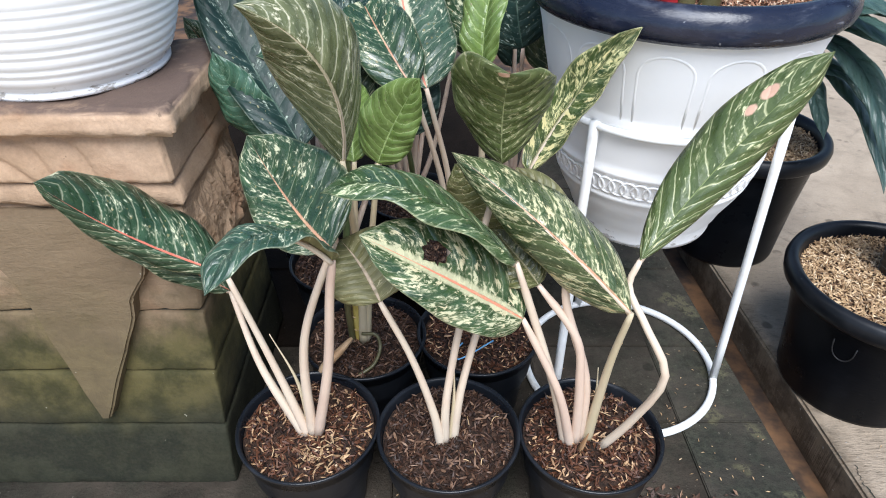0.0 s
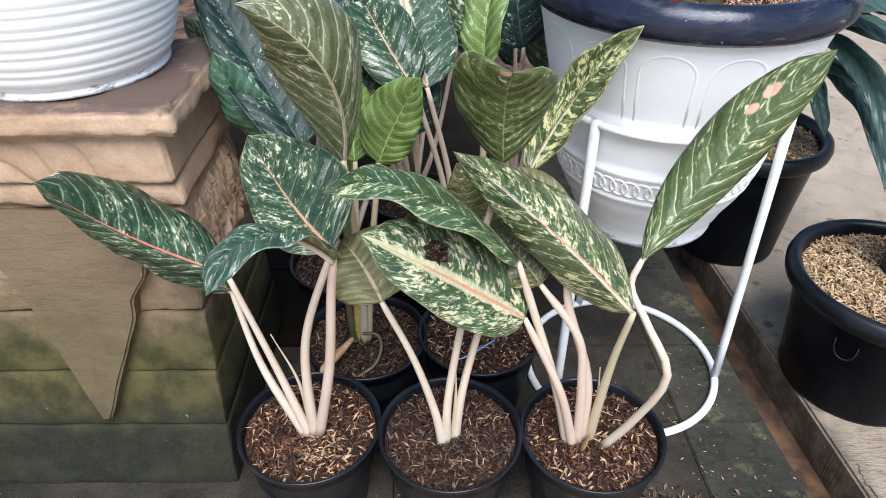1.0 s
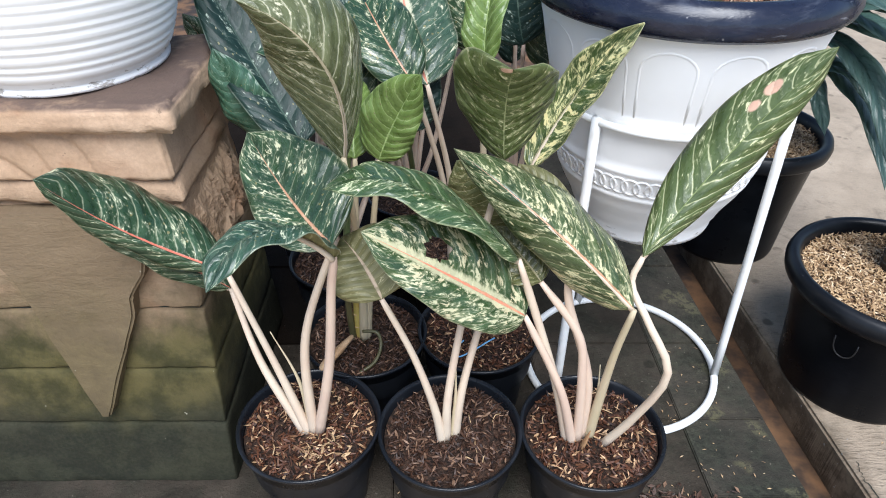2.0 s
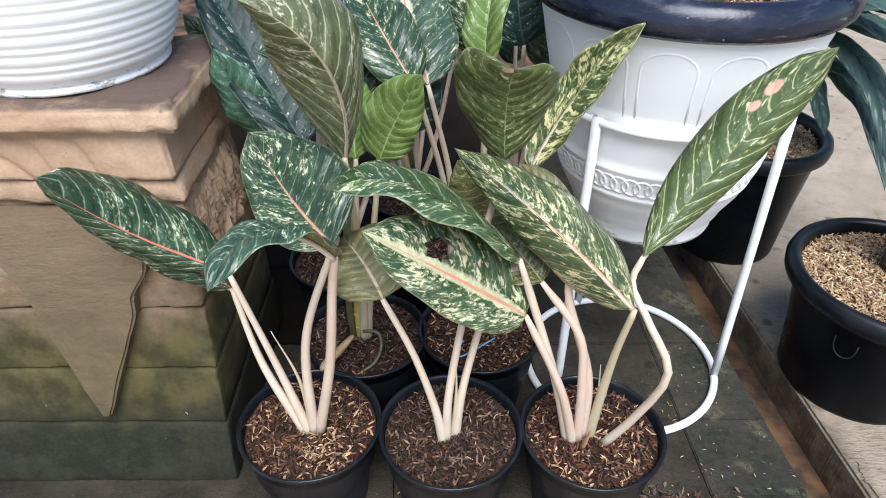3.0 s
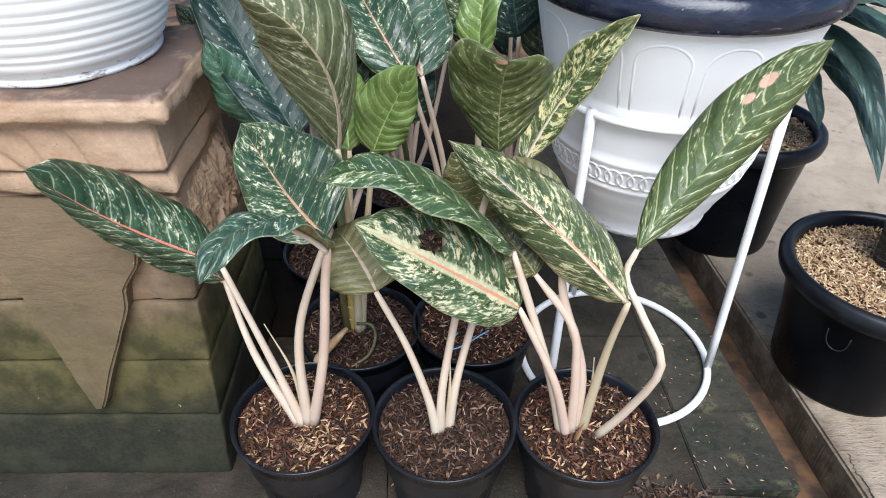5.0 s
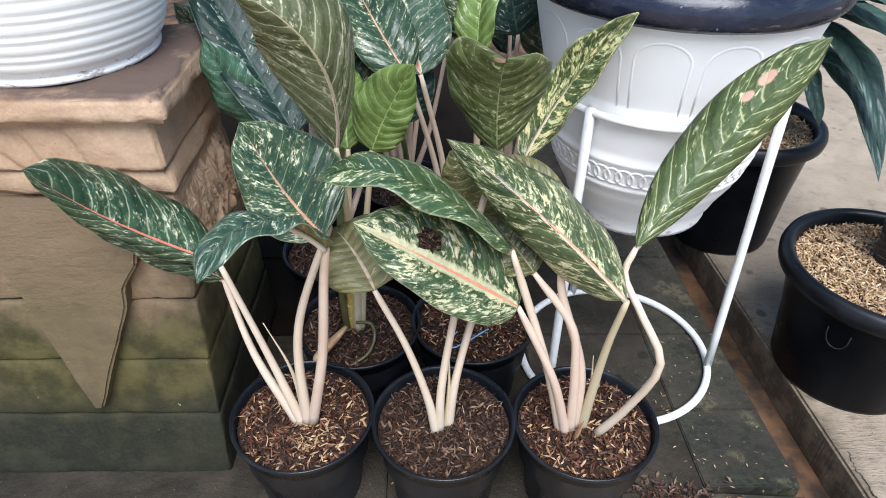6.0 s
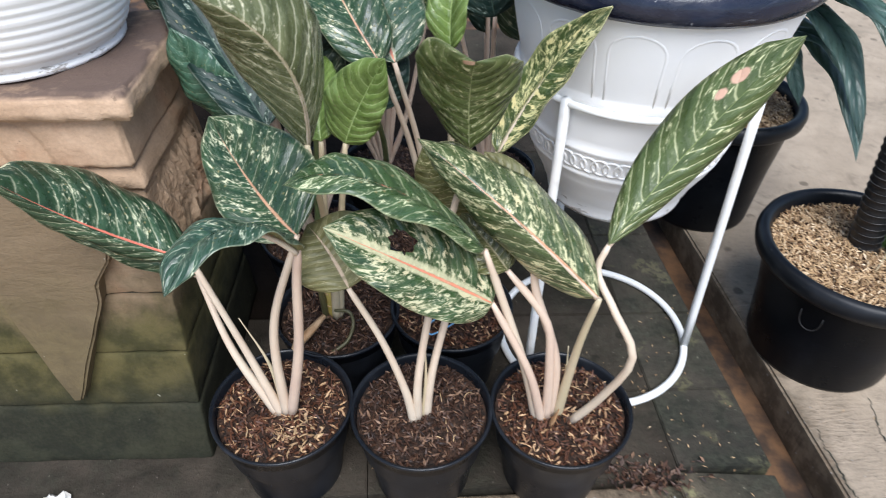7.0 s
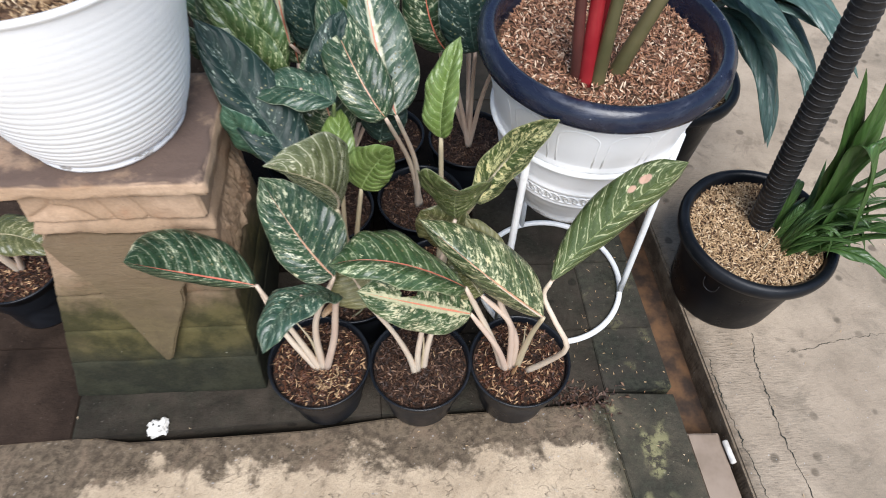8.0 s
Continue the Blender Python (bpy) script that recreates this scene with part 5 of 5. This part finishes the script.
for b, m, t, w in (
    ((0.80, 0.985, 0.19), (0.752, 0.94, 0.48), (0.825, 0.92, 0.25), 0.024),
    ((0.81, 0.99, 0.19), (0.765, 0.97, 0.44), (0.72, 0.97, 0.64), 0.022),
    ((0.80, 0.96, 0.2), (0.81, 0.95, 0.37), (0.87, 0.92, 0.34), 0.024),
    ((0.79, 0.99, 0.2), (0.752, 0.98, 0.41), (0.69, 0.97, 0.59), 0.018),
    ((0.79, 0.96, 0.2), (0.85, 0.92, 0.3), (0.94, 0.88, 0.29), 0.024),
    ((0.80, 0.985, 0.2), (0.87, 0.98, 0.37), (0.93, 0.93, 0.42), 0.022),
    ((0.78, 1.0, 0.2), (0.84, 1.03, 0.36), (0.92, 1.05, 0.46), 0.018),
    ((0.785, 0.95, 0.2), (0.85, 0.9, 0.24), (0.92, 0.86, 0.2), 0.018),
    ((0.77, 0.99, 0.2), (0.80, 1.0, 0.33), (0.85, 1.02, 0.42), 0.016),
):
    leaf(straps, b, m, t, (-w, -w * 0.3, 0), (w, w * 0.3, 0), STRAP, STRAP, "broad green strap leaf", face=(0, -1, 0.5), bow=0.004, ripple=0.004, blunt=0.3, name="strap_leaf")

# ---- small things ----
bm = bmesh.new()
bmesh.ops.create_cube(bm, size=1)
bmesh.ops.bevel(bm, geom=bm.edges[:], offset=0.12, segments=2, affect="EDGES")
bmesh.ops.subdivide_edges(bm, edges=bm.edges[:], cuts=2, use_grid_fill=True)
for v in bm.verts:
    k = v.co.copy()
    v.co = Vector((k.x * 0.031, k.y * 0.029, k.z * 0.014)) + Vector((noise.noise(k * 4), noise.noise(k * 4 + Vector((5, 0, 0))), 0.3 * noise.noise(k * 6))) * 0.0065
chip = tagged(part("plaster_chip", bm, CHALK, None, "", True), "small white plaster chip lying on the ground", "rubble")
chip.matrix_world = pose(-0.39, 0.621, 0.0045, 0, 0, 20)
bm = bmesh.new()
bmesh.ops.create_cone(bm, cap_ends=True, segments=14, radius1=0.0055, radius2=0.0055, depth=0.042)
bmesh.ops.bevel(bm, geom=[e for e in bm.edges if abs(e.verts[0].co.z - e.verts[1].co.z) < 1e-6], offset=0.001, segments=2, affect="EDGES")
stub = tagged(part("white_stub", bm, CHALK, None, "", True), "short white stub lying by the channel", "litter")
stub.matrix_world = pose(0.652, 0.63, -0.0144, 90, 0, 12)

for x, y in ((0.003, -0.001), (-0.007, 0.005)):
    bm = bmesh.new()
    bmesh.ops.create_uvsphere(bm, u_segments=10, v_segments=6, radius=0.0022)
    part("pit", bm, JOINT, chip, "dark pit", True).location = (x, y, 0.0062)

# dry sheath, root and cane of the olive plant
o = b1.matrix_world.inverted()
sheath = spline([o @ Vector(p) for p in ((-0.062, 0.83, 0.165), (-0.078, 0.81, 0.155), (-0.094, 0.797, 0.142), (-0.1, 0.79, 0.137))], 16)
tube("dry_sheath", sheath, [0.003 + 0.009 * math.sin(math.pi * (i + 1) / 17) ** 0.8 for i in range(16)], DRY, b1, "dry brown leaf sheath", flat=0.5)
root = spline([o @ Vector(p) for p in ((-0.05, 0.84, 0.165), (-0.03, 0.838, 0.166), (-0.024, 0.83, 0.15), (-0.03, 0.81, 0.138), (-0.048, 0.795, 0.131))], 24)
tube("root", root, 0.0024, OLIVE_STEM, b1, "greenish aerial root", seg=8)
petiole(b1, ((-0.068, 0.86, 0.125), (-0.07, 0.855, 0.2), (-0.066, 0.85, 0.27)), 0.005, 0.004, OLIVE_STEM)
for k in range(3):
    c = o @ Vector((-0.0595 + 0.0006 * k, 0.867 - 0.0012 * k, 0.155 + 0.024 * k))
    tube("cane_ring", [c + Vector((0.0102 * math.cos(a), 0.0102 * math.sin(a), 0)) for a in [2 * math.pi * i / 20 for i in range(20)]], 0.0008, DRY, b1, closed=True, seg=5)

# blue string on the soil
o = b2.matrix_world.inverted()
tube("string", spline([o @ Vector(p) for p in ((0.088, 0.85, 0.15), (0.078, 0.842, 0.142), (0.082, 0.832, 0.136), (0.1, 0.838, 0.142), (0.118, 0.845, 0.152), (0.13, 0.85, 0.158))], 30), 0.0011, BLUE_STRING, b2, "loose blue plastic string", seg=6)

# brown sheath and shoots in the front pots
o = fr.matrix_world.inverted()
tube("dry_sheath", spline([o @ Vector(p) for p in ((0.238, 0.702, 0.126), (0.242, 0.7, 0.142), (0.246, 0.702, 0.158))], 10), [0.004, 0.006, 0.0065, 0.006, 0.0055, 0.005, 0.004, 0.003, 0.002, 0.001], DRY, fr, "rusty brown sheath", flat=0.4)
petiole(fm, ((0.083, 0.702, 0.128), (0.086, 0.705, 0.2), (0.085, 0.71, 0.262)), 0.0045, 0.0006, STEM_G, name="new_shoot")
petiole(tub_a, ((0.70, 0.94, 0.18), (0.705, 0.945, 0.2), (0.715, 0.955, 0.245)), 0.0012, 0.0007, STEM_G, name="twig")
for px, mt in ((fm, HUSK_TAN), (fl, HUSK_TAN), (fr, HUSK_TAN)):
    rnd = random.Random(px.name)
    for k in range(5):
        a, r = rnd.uniform(0, 6.28), rnd.uniform(0.03, 0.065)
        c = Vector((r * math.cos(a), r * math.sin(a), 0.133))
        w = Vector((rnd.uniform(-1, 1), rnd.uniform(-1, 1), 0.1)) * 0.009
        tube("straw", spline([c - w, c + Vector((0.002, -0.001, 0.003)), c + w], 8), 0.0006, mt, px, seg=5)

# debris on the pavers beside the third pot
rnd = random.Random(77)
verts, faces = [], []
for k in range(260):
    c = Vector((0.385 + rnd.gauss(0, 0.035), 0.715 + rnd.gauss(0, 0.014), 0.002 + rnd.uniform(0, 0.003)))
    q = Euler((rnd.gauss(0, 0.4), rnd.gauss(0, 0.4), rnd.uniform(0, 6.28))).to_matrix()
    ln, w = rnd.uniform(0.003, 0.008), rnd.uniform(0.001, 0.003)
    n0 = len(verts)
    verts += [c + q @ Vector(v) for v in ((-ln, 0, 0), (0, -w, 0.0006), (ln, 0, 0), (0, w, 0.0006))]
    faces.append((n0, n0 + 1, n0 + 2, n0 + 3))
tagged(mesh_part("debris", verts, faces, HUSK_DARK, None, smooth=False), "scatter of dark husks and crumbs on the pavers", "debris", kind="stuff")

# faint hanger mark moulded on the planter
pts = []
for k in range(21):
    t = math.pi * k / 20
    a = radians(226) + 0.12 * math.cos(t)
    z = 0.15 - 0.032 * math.sin(t) ** 0.6
    r = 0.1055 + (0.129 - 0.105) * z / 0.17 + 0.0012
    pts.append(Vector((r * math.cos(a), r * math.sin(a), z)))
tube("hanger_mark", pts, 0.001, POT_MARK, tub_a, "faint grey U-shaped mark", seg=6)

# small straw flakes scattered over the pavers and slabs
rnd = random.Random(91)
verts, faces = [], []
for k in range(330):
    x, y = rnd.uniform(-0.55, 1.3), rnd.uniform(0.3, 1.5)
    if k % 3 == 0:
        x, y = rnd.gauss(0.42, 0.09), rnd.gauss(0.8, 0.12)
    if chan_l(y) - 0.004 < x < chan_r(y) + 0.008 or -0.6 < x < -0.15 and y > 0.66:
        continue
    c = Vector((x, y, 0.0022))
    q = Euler((rnd.gauss(0, 0.15), rnd.gauss(0, 0.15), rnd.uniform(0, 6.28))).to_matrix()
    ln, w = rnd.uniform(0.0015, 0.0045), rnd.uniform(0.0005, 0.0011)
    n0 = len(verts)
    verts += [c + q @ Vector(v) for v in ((-ln, 0, 0), (0, -w, 0.0004), (ln, 0, 0), (0, w, 0.0004))]
    faces.append((n0, n0 + 1, n0 + 2, n0 + 3))
tagged(mesh_part("straw_flakes", verts, faces, HUSK_TAN, None, smooth=False), "tiny pale straw flakes strewn over the paving", "litter", kind="stuff")
